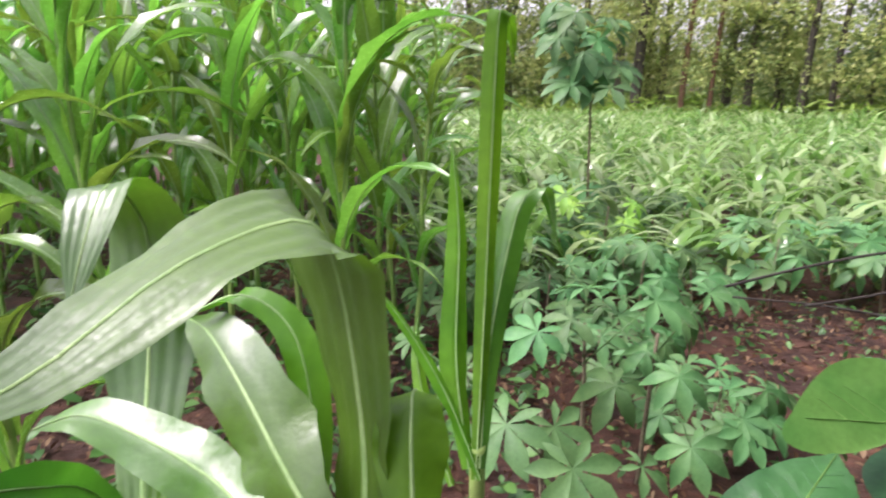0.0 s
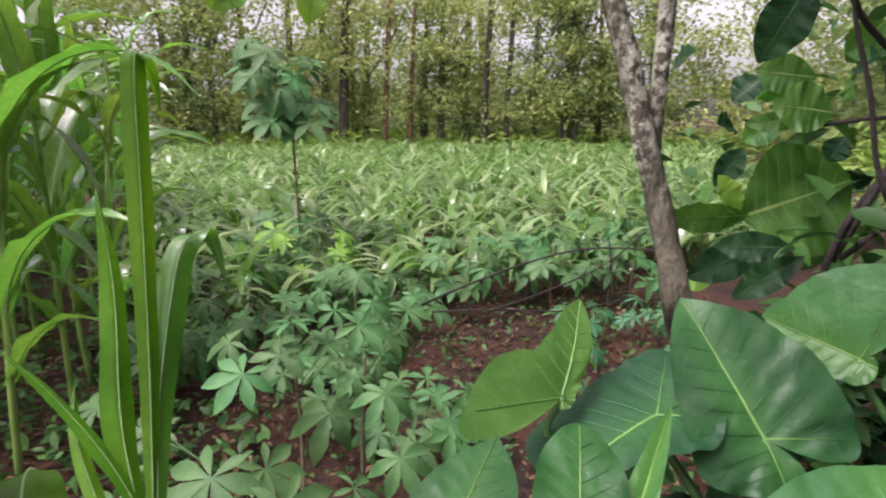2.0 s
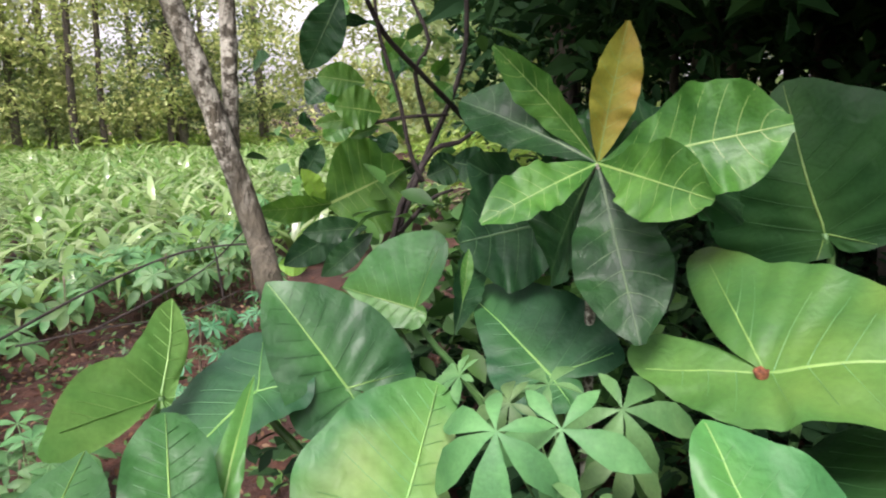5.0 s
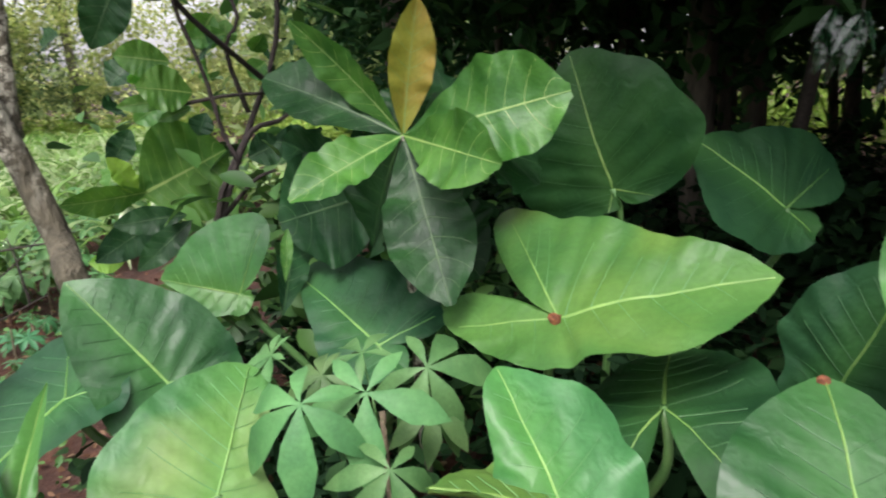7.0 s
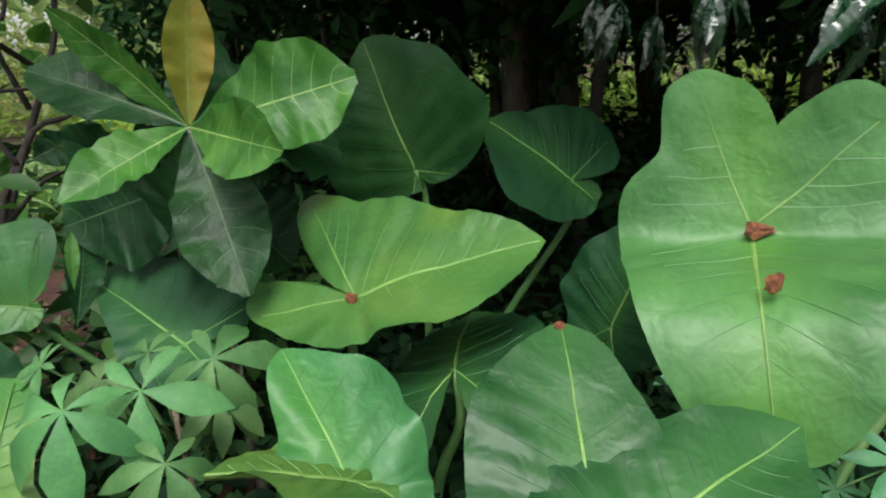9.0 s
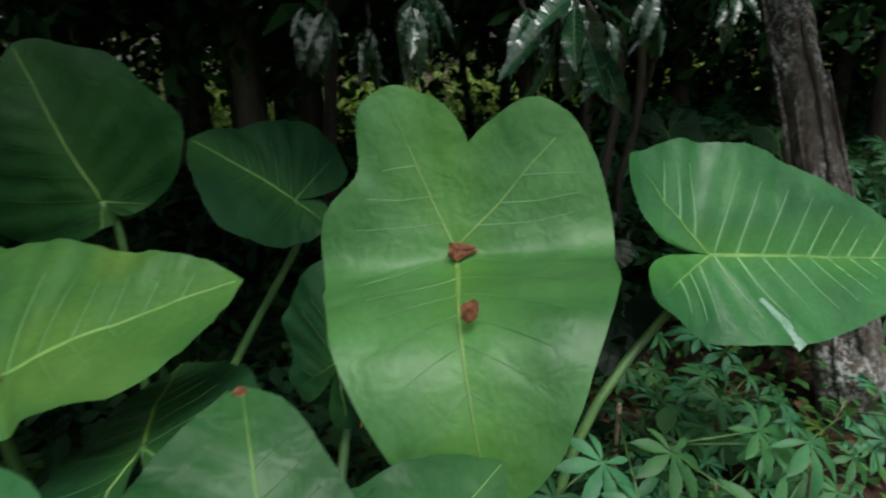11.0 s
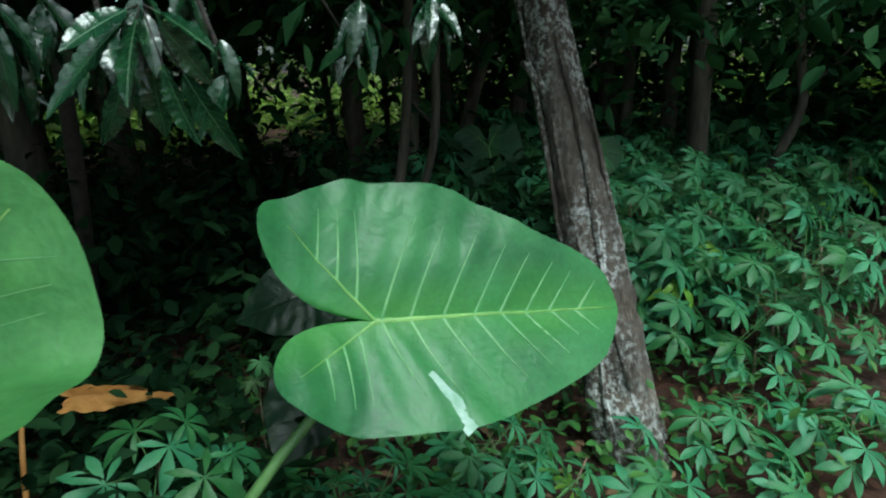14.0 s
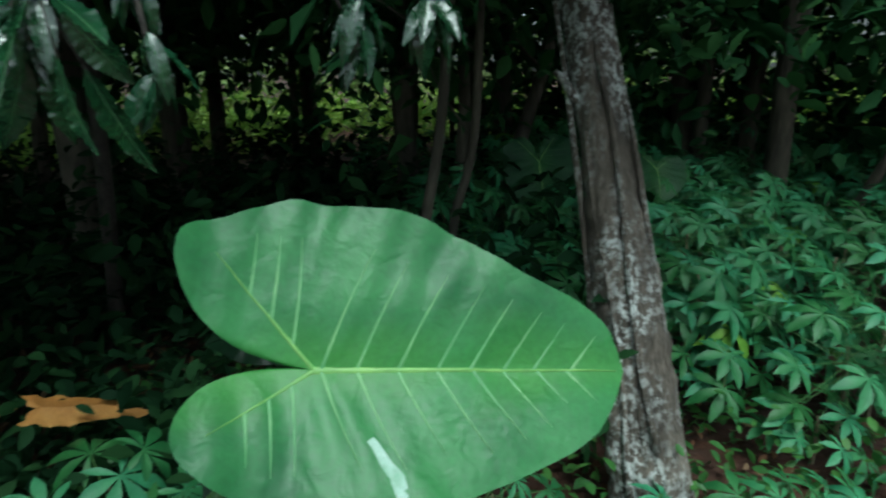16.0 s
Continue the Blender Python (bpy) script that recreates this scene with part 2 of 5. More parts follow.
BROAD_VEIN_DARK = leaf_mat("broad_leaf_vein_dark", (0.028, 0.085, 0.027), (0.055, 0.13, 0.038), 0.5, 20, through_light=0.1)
BROAD_VEIN = leaf_mat("broad_leaf_vein", (0.16, 0.30, 0.07), (0.24, 0.38, 0.10), 0.5, 20, through_light=0.1)
GLOSSY = leaf_mat("glossy_leaf", (0.008, 0.034, 0.015), (0.016, 0.058, 0.023), 0.2, 18, spec=0.75, through_light=0.1, bump=0.12)
GLOSSY_VEIN = leaf_mat("glossy_leaf_rib", (0.02, 0.075, 0.025), (0.04, 0.11, 0.035), 0.35, 20, through_light=0.05)
for m, weight, rough in ((MAIZE, 0.5, 0.25), (MAIZE_FIELD, 0.5, 0.22), (GLOSSY, 0.6, 0.18), (TARO, 0.06, 0.25), (TARO_BRIGHT, 0.06, 0.25), (TARO_BLOTCHED, 0.06, 0.25), (TARO_DEEP, 0.06, 0.25), (TARO_YELLOW, 0.06, 0.25)):
    wax = m.node_tree.nodes["Principled BSDF"].inputs
    wax["Coat Weight"].default_value, wax["Coat Roughness"].default_value = weight, rough
DEAD = leaf_mat("dead_leaf", (0.42, 0.20, 0.04), (0.58, 0.32, 0.08), 0.6, 9, through_light=0.25)
# Pale tone that paints the ribbed blade's glare.
PALE_GLARE = leaf_mat("pale_painted_glare", (0.07, 0.21, 0.10), (0.26, 0.37, 0.31), 0.4, 24, spec=0.6, through_light=0.05)
BROWN_SPOT = rough_mat("brown_decay", [(0.07, 0.022, 0.012), (0.34, 0.12, 0.05)], (0.35, 0.65), 90)
SOIL = rough_mat("red_soil", [(0.013, 0.006, 0.004), (0.036, 0.014, 0.008), (0.064, 0.025, 0.013), (0.105, 0.052, 0.030)], (0.28, 0.45, 0.60, 0.78), 2.2, 0.95, 0.9, fine=11, distance=0.03)
LITTER = stuff_mat("dry_litter", [(0.06, 0.026, 0.014), (0.12, 0.062, 0.032), (0.21, 0.145, 0.085), (0.09, 0.04, 0.022)], 0.8, 0.1, 0.2)
WEED = stuff_mat("weed_leaves", [(0.025, 0.085, 0.020), (0.05, 0.15, 0.03), (0.09, 0.21, 0.045)], 0.5)
FIELD = stuff_mat("young_maize_leaves", [(0.090, 0.215, 0.04), (0.175, 0.34, 0.07), (0.36, 0.48, 0.22), (0.13, 0.275, 0.056)], 0.2, 0.45, 1.0)
# FOREST and FOREST_YELLOW are paled to stand for mist over the far wood.
FOREST = stuff_mat("forest_leaves", [(0.15, 0.24, 0.08), (0.26, 0.36, 0.14), (0.36, 0.45, 0.18)], 0.5, 0.55)
FOREST_DARK = stuff_mat("forest_leaves_dark", [(0.07, 0.13, 0.045), (0.12, 0.20, 0.07), (0.18, 0.27, 0.10)], 0.5, 0.4)
FOREST_YELLOW = stuff_mat("forest_leaves_yellow", [(0.26, 0.36, 0.11), (0.42, 0.50, 0.17), (0.56, 0.58, 0.24)], 0.5, 0.55)
# Forest leaves darkened in colour to stand for deep shade.
SHADE = stuff_mat("shade_coloured_forest_leaves", [(0.010, 0.040, 0.014), (0.022, 0.070, 0.022), (0.042, 0.110, 0.032)], 0.66, 0.10, 0.1)
# Darkest leaf tones: the black shade below plants put into colour.
SHADE_LOW = stuff_mat("shade_coloured_low_leaves", [(0.005, 0.018, 0.007), (0.010, 0.032, 0.011), (0.019, 0.052, 0.016)], 0.7, 0.08, 0.08)
CLEAR = stuff_mat("clearing_grass", [(0.12, 0.26, 0.03), (0.24, 0.38, 0.06), (0.32, 0.44, 0.09)], 0.5, 0.35)
BARK = rough_mat("forked_tree_bark", [(0.024, 0.021, 0.013), (0.066, 0.060, 0.038), (0.125, 0.112, 0.074)], (0.3, 0.5, 0.7), 14, 0.9, 0.8, (1, 1, 0.35), patch=((0.48, 0.48, 0.38), 0.45, 0.55, 32))
BARK_POST = rough_mat("lichened_bark", [(0.028, 0.023, 0.018), (0.080, 0.066, 0.052), (0.155, 0.130, 0.104)], (0.3, 0.5, 0.7), 12, 0.9, 1.0, (1, 1, 0.22), patch=((0.50, 0.52, 0.50), 0.475, 0.58, 42))
BARK_FAR = rough_mat("far_bark", [(0.026, 0.023, 0.018), (0.065, 0.056, 0.042), (0.13, 0.112, 0.082)], (0.3, 0.5, 0.75), 5, 0.9, 0.6, (1, 1, 0.3))
# Far trunks paled in colour to stand for haze.
BARK_WOOD = rough_mat("haze_paled_bark", [(0.08, 0.075, 0.06), (0.16, 0.145, 0.115), (0.25, 0.23, 0.19)], (0.3, 0.5, 0.75), 5, 0.9, 0.6, (1, 1, 0.3))
BARK_RED = rough_mat("reddish_bark", [(0.11, 0.06, 0.04), (0.20, 0.11, 0.07), (0.27, 0.17, 0.11)], (0.3, 0.5, 0.75), 6, 0.9, 0.6, (1, 1, 0.3))
TWIG = rough_mat("dark_twig", [(0.014, 0.011, 0.009), (0.04, 0.031, 0.025)], (0.35, 0.65), 30)
ROOT = rough_mat("bare_root", [(0.10, 0.06, 0.04), (0.24, 0.16, 0.11)], (0.35, 0.65), 20)


# ---------------------------------------------------------------- builders
def thing(name, base, label, category, group="", kind=""):
    e = new(name)
    e.empty_display_size = 0.05
    e.matrix_basis = Matrix.Translation(base)
    return tagged(e, label, category, group, kind)


def adopt(ob, parent):
    ob.parent = parent
    m = parent.matrix_basis if parent.parent is None else parent.parent.matrix_basis @ parent.parent.matrix_basis.inverted() @ parent.matrix_basis
    ob.matrix_parent_inverse = m.inverted()
    return ob


def part(name, data, material, parent, label="", m=None):
    """Links a mesh as one object under its thing, at the world pose m."""
    ob = new(name, data)
    if material and not data.materials:
        for mt in material if isinstance(material, tuple) else (material,):
            data.materials.append(mt)
    ob.matrix_basis = m or Matrix()
    if parent:
        adopt(ob, parent)
    if label:
        ob["label"] = label
    return ob


def mesh_of(name, verts, faces, slots=None, smooth=True):
    me = bpy.data.meshes.new(name)
    me.from_pydata(verts, [], faces)
    if slots is not None:
        me.polygons.foreach_set("material_index", slots)
    if smooth:
        me.polygons.foreach_set("use_smooth", [True] * len(me.polygons))
    return me


def spline(points, n):
    """n points along a smooth curve through the given ones."""
    p = [Vector(q) for q in points]
    p = [p[0] * 2 - p[1], *p, p[-1] * 2 - p[-2]]
    out = []
    for i in range(n):
        f = i / (n - 1) * (len(p) - 3)
        k = min(int(f), len(p) - 4)
        u = f - k
        a, b, c, d = p[k:k + 4]
        out.append(0.5 * ((2 * b) + (c - a) * u + (2 * a - 5 * b + 4 * c - d) * u * u + (3 * b - a - 3 * c + d) * u ** 3))
    return out


def tube(name, points, r0, r1, sides=8, n=12, knobs=0.0, seed=0, flute=0.0):
    """A tapered round rod along a smooth curve, closed at both ends; knobs and flutes roughen it."""
    path = spline(points, n)
    verts, faces = [], []
    up = Vector((0.31, 0.95, 0.05))
    for i, p in enumerate(path):
        d = (path[min(i + 1, n - 1)] - path[max(i - 1, 0)]).normalized()
        s = d.cross(up).normalized()
        q = s.cross(d)
        r = r0 + (r1 - r0) * i / (n - 1)
        for j in range(sides):
            a = 2 * math.pi * j / sides
            k = 1 + knobs * noise.noise(Vector((math.cos(a) * 1.3 + seed, math.sin(a) * 1.3, i * 0.45))) + flute * math.sin(3 * a + 0.08 * i + seed) - flute * 1.6 * max(0, math.cos(a - 2.2)) ** 12
            verts.append(p + (s * math.cos(a) + q * math.sin(a)) * r * k)
    for i in range(n - 1):
        for j in range(sides):
            faces.append((i * sides + j, i * sides + (j + 1) % sides, (i + 1) * sides + (j + 1) % sides, (i + 1) * sides + j))
    faces += [tuple(range(sides))[::-1], tuple(range((n - 1) * sides, n * sides))]
    return mesh_of(name, verts, faces)


def aim(a, t, s, face=(0.0, -0.5, 2.2)):
    """The pose of a blade: x from a to t, y towards s, z to the open side. Also its length and its half width."""
    a, t, s, face = Vector(a), Vector(t), Vector(s), Vector(face)
    x = (t - a).normalized()
    y = (s - a) - x * (s - a).dot(x)
    half = y.length
    y.normalize()
    z = x.cross(y)
    if z.dot(face - a) < 0:
        y, z = -y, -z
    m = Matrix((x, y, z)).transposed().to_4x4()
    m.translation = a
    return m, (t - a).length, half


STATIONS = (0.06, 0.14, 0.24, 0.35, 0.47, 0.59, 0.70, 0.80, 0.89, 0.96)


def margin(share, sweep, cleft, side):
    """One half of a blade's outline, from its tip round to the cleft."""
    knots = [(0, 1, 0), *((f, q, 0) for f, q in zip(STATIONS, share)), (1, cleft, 0)]
    return [(v.y * math.cos(radians(sweep * v.x)), side * v.y * math.sin(radians(sweep * v.x))) for v in spline(knots, 60)]


def taro_mesh(L, w, lobe=0.45, sinus=0.03, fold=0.12, bow=-0.12, wave=0.02, seed=0, back=0.0, veins=7, wl=1.0, wr=1.0, ll=1.0, lr=1.0, blunt=False, vein_width=1.0, left=None, right=None, split=180, cleft=0.05, tilt=0.0, bend=0.0, streak=None):
    """A heart-shaped blade: x runs along the midrib, the stalk joins at the origin; veins stand proud.
    left and right say how far the margin reaches on each side, as a share of L, from the tip round to the cleft at the angle split."""
    rnd = random.Random(seed)
    tip = [(1.0, 0.0), (0.985, 0.16), (0.90, 0.44), (0.70, 0.76)] if blunt else [(1.0, 0.0), (0.93, 0.13), (0.8, 0.37), (0.6, 0.67)]
    ctrl = tip + [(0.35, 0.93 if blunt else 0.90), (0.08, 1.0), (-0.18, 0.98), (-lobe * 0.72, 0.86), (-lobe, 0.56), (-lobe * 0.90, 0.28), (-lobe * 0.5, 0.08), (-sinus, 0.012)]
    curve = [(v.x, v.y) for v in spline([(x, y * w, 0) for x, y in ctrl], 60)]
    wide = [(x, y) for x, y in curve]
    mirrored = [(x, -y) for x, y in curve]
    if left:
        wide, mirrored = margin(left, split, cleft, 1), margin(right, 360 - split, cleft, -1)
        curve = wide
    ph = [rnd.uniform(0, 6.28) for _ in range(6)]

    def stretch(x, y):
        return (ll if y > 0 else lr) if x < 0 else 1.0

    def height(x, y, f):
        ay = abs(y)
        y = y * (wl if y > 0 else wr)
        h = fold * ay - fold * 0.5 * ay * ay / max(w, 0.1)
        h += bow * x * (x - 1) * (1 - math.exp(-x / 0.25) if bend else 1) if x > 0 else back * x * x
        h += tilt * y + bend * 0.5 * (math.sqrt(x * x + 0.06) - x - 0.245)
        c = (x - 0.3 * ay) / (1 + 0.6 * ay)
        h -= 0.005 * math.cos(2 * math.pi * c * veins) * min(1, ay / 0.12)
        g = math.atan2(y, x)
        h += wave * f ** 3 * (math.sin(5 * g + ph[0]) + 0.7 * math.sin(9 * g + ph[1]) + 0.4 * math.sin(17 * g + ph[4])) * min(1, abs(x - 1) * 3)
        h += 0.022 * noise.noise(Vector((x * 3 + ph[2], y * 3, ph[3]))) + 0.006 * noise.noise(Vector((x * 8 + ph[3], y * 8, ph[2])))
        return h

    K, verts, faces, slots = 16, [(0, 0, 0)], [], []
    loop = wide + mirrored[:0:-1]
    ragged = 0.5 if left else 1.0
    wob = [1 + ragged * (0.014 * math.sin(i * 0.55 + ph[5]) + 0.014 * (abs(math.sin(i * 0.21 + ph[4])) - 0.6) + 0.022 * noise.noise(Vector((i * 0.17, ph[2], 0))) + 0.004 * rnd.uniform(-1, 1)) for i in range(len(loop))]
    for i in range(-9, 10):
        wob[i] = 1 + (wob[i] - 1) * abs(i) / 10
    n = len(loop)
    for k in range(1, K + 1):
        f = k / K
        for i, (x, y) in enumerate(loop):
            g = f * (1 + (wob[i] - 1) * f * f)
            verts.append((x * g * L * stretch(x, y), y * g * L * (wl if y > 0 else wr), height(x * g, y * g, f) * L))
    gap = len(curve) - 1
    for i in range(n):
        if i == gap:
            continue
        j = (i + 1) % n
        faces.append((0, 1 + j, 1 + i))
        for k in range(K - 1):
            faces.append((1 + k * n + i, 1 + k * n + j, 1 + (k + 1) * n + j, 1 + (k + 1) * n + i))
    slots = [0] * len(faces)

    def inside(x, y):
        hit = False
        for (x1, y1), (x2, y2) in zip(loop, loop[1:] + loop[:1]):
            if (y1 > y) != (y2 > y) and x < (x2 - x1) * (y - y1) / (y2 - y1) + x1:
                hit = not hit
        return hit

    bearing = sorted((math.atan2(y, x), math.hypot(x, y)) for x, y in loop)
    turns, reach = [b[0] for b in bearing], [b[1] for b in bearing]

    def strip(line, w0, w1, lift, slot=1):
        b = len(verts)
        for i, (x, y) in enumerate(line):
            x2, y2 = line[min(i + 1, len(line) - 1)]
            x1, y1 = line[max(i - 1, 0)]
            d = math.hypot(x2 - x1, y2 - y1) or 1
            nx, ny = -(y2 - y1) / d, (x2 - x1) / d
            r = w0 + (w1 - w0) * i / (len(line) - 1)
            f = min(1, math.hypot(x, y) / max(0.01, float(np.interp(math.atan2(y, x), turns, reach))))
            for s, up in ((-1, 0.15), (0, 1), (1, 0.15)):
                verts.append(((x + nx * r * s) * L * stretch(x, y), (y + ny * r * s) * L * (wl if y > 0 else wr), height(x, y, f) * L + lift * up))
        for i in range(len(line) - 1):
            for s in (0, 1):
                faces.append((b + i * 3 + s, b + i * 3 + s + 1, b + i * 3 + s + 4, b + i * 3 + s + 3))
                slots.append(slot)

    rib = [(i / 20 * 0.97, 0.0) for i in range(21)]
    strip(rib, 0.0105, 0.002, 0.004, 2)
    strip(rib, 0.011, 0.004, -0.006, 2)
    for side in (1, -1):
        far = (-lobe * 0.86, side * w * 0.52)
        if left:
            share, sweep = (left, split) if side > 0 else (right, 360 - split)
            k = max(range(6, 9), key=lambda q: share[q])
            g = radians(sweep * sum(STATIONS[q] * share[q] ** 4 for q in (6, 7, 8)) / sum(share[q] ** 4 for q in (6, 7, 8))) * side
            far = (share[k] * 0.82 * math.cos(g), share[k] * 0.82 * math.sin(g))
        lobe_rib = [(far[0] * i / 9, far[1] * i / 9) for i in range(10)]
        strip(lobe_rib, 0.0062, 0.0012, 0.0028, 2)
        for k in range(veins):
            c, line, y = k / veins + 0.02 + rnd.uniform(-0.012, 0.012), [], 0.0
            lean = 0.3 + 0.6 * c
            while y < 1.1 and inside(c + lean * y + 0.16 * y * y / w, side * max(y, 0.014)):
                line.append((c + lean * y + 0.16 * y * y / w, side * y))
                y += 0.035
            if len(line) > 3:
                strip(line[:max(4, int(len(line) * 0.8))], 0.0028 * vein_width, 0.0005 * vein_width, 0.0020)
        for k in (2, 4, 6):
            x0, y0 = lobe_rib[k]
            line, d = [], 0.0
            while d < 1 and inside(x0 + 0.12 * d - 0.25 * d * d, y0 + side * max(d, 0.01)):
                line.append((x0 + 0.12 * d - 0.25 * d * d, y0 + side * d))
                d += 0.035
            if len(line) > 3:
                strip(line[:max(4, int(len(line) * 0.8))], 0.0028 * vein_width, 0.0005 * vein_width, 0.0020)
    # Pale strip laid on the blade as its painted glare.
    if streak:
        (x1, y1), (x2, y2), wide_a, wide_b = streak
        strip([(x1 + (x2 - x1) * i / 11, y1 + (y2 - y1) * i / 11 + 0.004 * math.sin(i * 1.3)) for i in range(12)], wide_a, wide_b, 0.0015, 3)
    return mesh_of("taro_blade", verts, faces, slots)


def strip_mesh(name, spine, sides, halves, fold=0.2, wave=0.0, seed=0, rib=0.08, cross=2, laterals=0, lift=0.0015, pleat=0.0, ripple=0.0):
    """A long blade about a curved spine; halves are its half widths, fold bends it along the middle, a rib stands proud."""
    rnd = random.Random(seed)
    n, verts, faces, slots = len(spine), [], [], []
    p1, p2, beat = rnd.uniform(0, 6), rnd.uniform(0, 6), 1.3 * 16 / n
    frames = []
    for i, p in enumerate(spine):
        d = (spine[min(i + 1, n - 1)] - spine[max(i - 1, 0)]).normalized()
        s = (sides[i] - d * sides[i].dot(d)).normalized()
        frames.append((p, d, s, s.cross(d) * -1))

    def at(i, v):
        p, d, s, q = frames[i]
        h = halves[i]
        w = wave * h * abs(v) ** 2 * (math.sin(i * beat + p1 + (2.1 if v > 0 else 0)) + 0.5 * math.sin(i * beat * 2.1 + p2 * (1 if v > 0 else 2)))
        return p + s * h * v + q * (abs(v) * h * fold + w + pleat * h * math.cos(v * 17) * min(1, abs(v) * 4)
                                 + ripple * h * abs(v) * math.cos(2 * math.pi * laterals * ((i - 1) / (n - 4) - 0.12 * abs(v) ** 1.2)))

    row = 2 * cross + 1
    for i in range(n):
        for k in range(row):
            verts.append(at(i, k / cross - 1))
    for i in range(n - 1):
        for k in range(row - 1):
            faces.append((i * row + k, i * row + k + 1, (i + 1) * row + k + 1, (i + 1) * row + k))
    slots = [0] * len(faces)
    if rib:
        for sgn in (1, -1):
            b = len(verts)
            for i in range(n):
                q, s = frames[i][3], frames[i][2]
                r = max(halves) * rib * (1 - 0.75 * i / (n - 1))
                r = min(r, halves[i] * 0.6)
                for k, u in ((-1, 0.1), (0, 1), (1, 0.1)):
                    verts.append(frames[i][0] + s * r * k + q * (sgn * lift * u + abs(k) * r * fold))
            for i in range(n - 1):
                for k in (0, 1):
                    faces.append((b + i * 3 + k, b + i * 3 + k + 1, b + i * 3 + k + 4, b + i * 3 + k + 3))
                    slots.append(1)
    for v in range(laterals):
        i0 = 1 + (n - 4) * v / laterals
        for sg in (-1, 1):
            b = len(verts)
            steps = 5
            for j in range(steps):
                v2 = sg * 0.9 * j / (steps - 1)
                f = i0 + 0.12 * n * (j / (steps - 1)) ** 1.2
                for e in (0, 1):
                    g = min(f + e * 0.0047 * n * (1 - 0.6 * j / steps), n - 1.001)
                    k = int(g)
                    p = at(k, v2).lerp(at(k + 1, v2), g - k)
                    verts.append(p + frames[k][3] * lift * 0.8)
            for j in range(steps - 1):
                faces.append((b + j * 2, b + j * 2 + 1, b + j * 2 + 3, b + j * 2 + 2))
                slots.append(1)
    return mesh_of(name, verts, faces, slots)


def obovate_mesh(L, half, bow=-0.15, fold=0.25, wave=0.12, seed=0, power=1.35, laterals=8, n=48, curl=0.0):
    """A broad leaf widest beyond its middle; x from stalk to tip."""
    spine, halves = [], []
    for i in range(n):
        u = i / (n - 1)
        spine.append(Vector((u * L, 0, (bow * u * (u - 1) - curl * u ** 3) * L)))
        halves.append(half * (max(0.03, math.sin(math.pi * min(u, 0.985) ** power)) ** 0.75) * (1 + 0.012 * math.sin(u * 22 + seed)))
    return strip_mesh("leaf_blade", spine, [Vector((0, 1, 0))] * n, halves, fold, wave, seed, 0.032, 3, laterals, ripple=-0.04)


def lance_mesh(L, half, droop=0.25, seed=0, fold=0.3, laterals=0, n=10):
    spine = [Vector((u * L, 0, -droop * u * u * L)) for u in [i / (n - 1) for i in range(n)]]
    halves = [half * max(0.04, math.sin(math.pi * (i / (n - 1)) ** 0.85)) ** 0.8 for i in range(n)]
    return strip_mesh("leaf_blade", spine, [Vector((0, 1, 0))] * n, halves, fold, 0.10, seed, 0.055, 2, laterals, ripple=-0.07)


def maize_leaf_mesh(L, half, rise, fall, seed=0, n=16):
    """Rises at an angle from the vertical and arches over; lies in the xz plane."""
    rnd = random.Random(seed)
    p, spine = Vector((0, 0, 0)), []
    bend = rnd.uniform(1.0, 2.2)
    for i in range(n):
        spine.append(p.copy())
        a = radians(rise + (fall - rise) * (i / (n - 1)) ** bend)
        p += Vector((math.sin(a), 0, math.cos(a))) * L / (n - 1)
    tw = rnd.uniform(-0.9, 0.9)
    sides = [Vector((0, math.cos(tw * (i / n) ** 2), math.sin(tw * (i / n) ** 2))) for i in range(n)]
    halves = [half * min(1, 0.45 + 2.2 * i / n) * max(0.03, 1 - (i / (n - 1)) ** 2.4) for i in range(n)]
    return strip_mesh("maize_blade", spine, sides, halves, 0.3, 0.22, seed, 0.10, 2)


def free_leaf(points, half, side, seed=0, fold=0.3, n=22, wave=0.15, full=0.35, tip=0.04, pleat=0.0):
    """A maize blade along given points in the world."""
    spine = spline(points, n)
    halves = [half * (full + (1 - full) * min(1, 3 * i / n)) * max(tip, 1 - (i / (n - 1)) ** 3) for i in range(n)]
    return strip_mesh("maize_blade", spine, [Vector(side)] * n, halves, fold, wave, seed, 0.06, 14 if pleat else 3, pleat=pleat)


def palmate_mesh(R, lobes=7, droop=0.3, seed=0, narrow=0.205):
    """A cassava leaf: long pointed fingers round one centre, each folded along its rib."""
    rnd = random.Random(seed)
    verts, faces = [], []
    for k in range(lobes):
        u = k / (lobes - 1) * 2 - 1
        a = u * radians(138) + rnd.uniform(-0.06, 0.06)
        r = R * (1 - 0.36 * abs(u) ** 1.6) * rnd.uniform(0.92, 1.06)
        d, s = Vector((math.cos(a), math.sin(a), 0)), Vector((-math.sin(a), math.cos(a), 0))
        dr = droop * rnd.uniform(0.6, 1.4)
        b = len(verts)
        for i, (x, w) in enumerate(((0.0, 0.03), (0.15, 0.28), (0.4, 0.78), (0.62, 1.0), (0.82, 0.66), (1.0, 0.03))):
            c = d * x * r + Vector((0, 0, 0.10 * x * r - dr * x * x * r))
            h = w * r * narrow * (0.75 if abs(u) > 0.8 else 1)
            verts += [c - s * h + Vector((0, 0, h * 0.35)), c, c + s * h + Vector((0, 0, h * 0.35))]
            if i:
                for e in (0, 1):
                    faces.append((b + i * 3 - 3 + e, b + i * 3 - 2 + e, b + i * 3 + 1 + e, b + i * 3 + e))
    return mesh_of("cassava_blade", verts, faces)


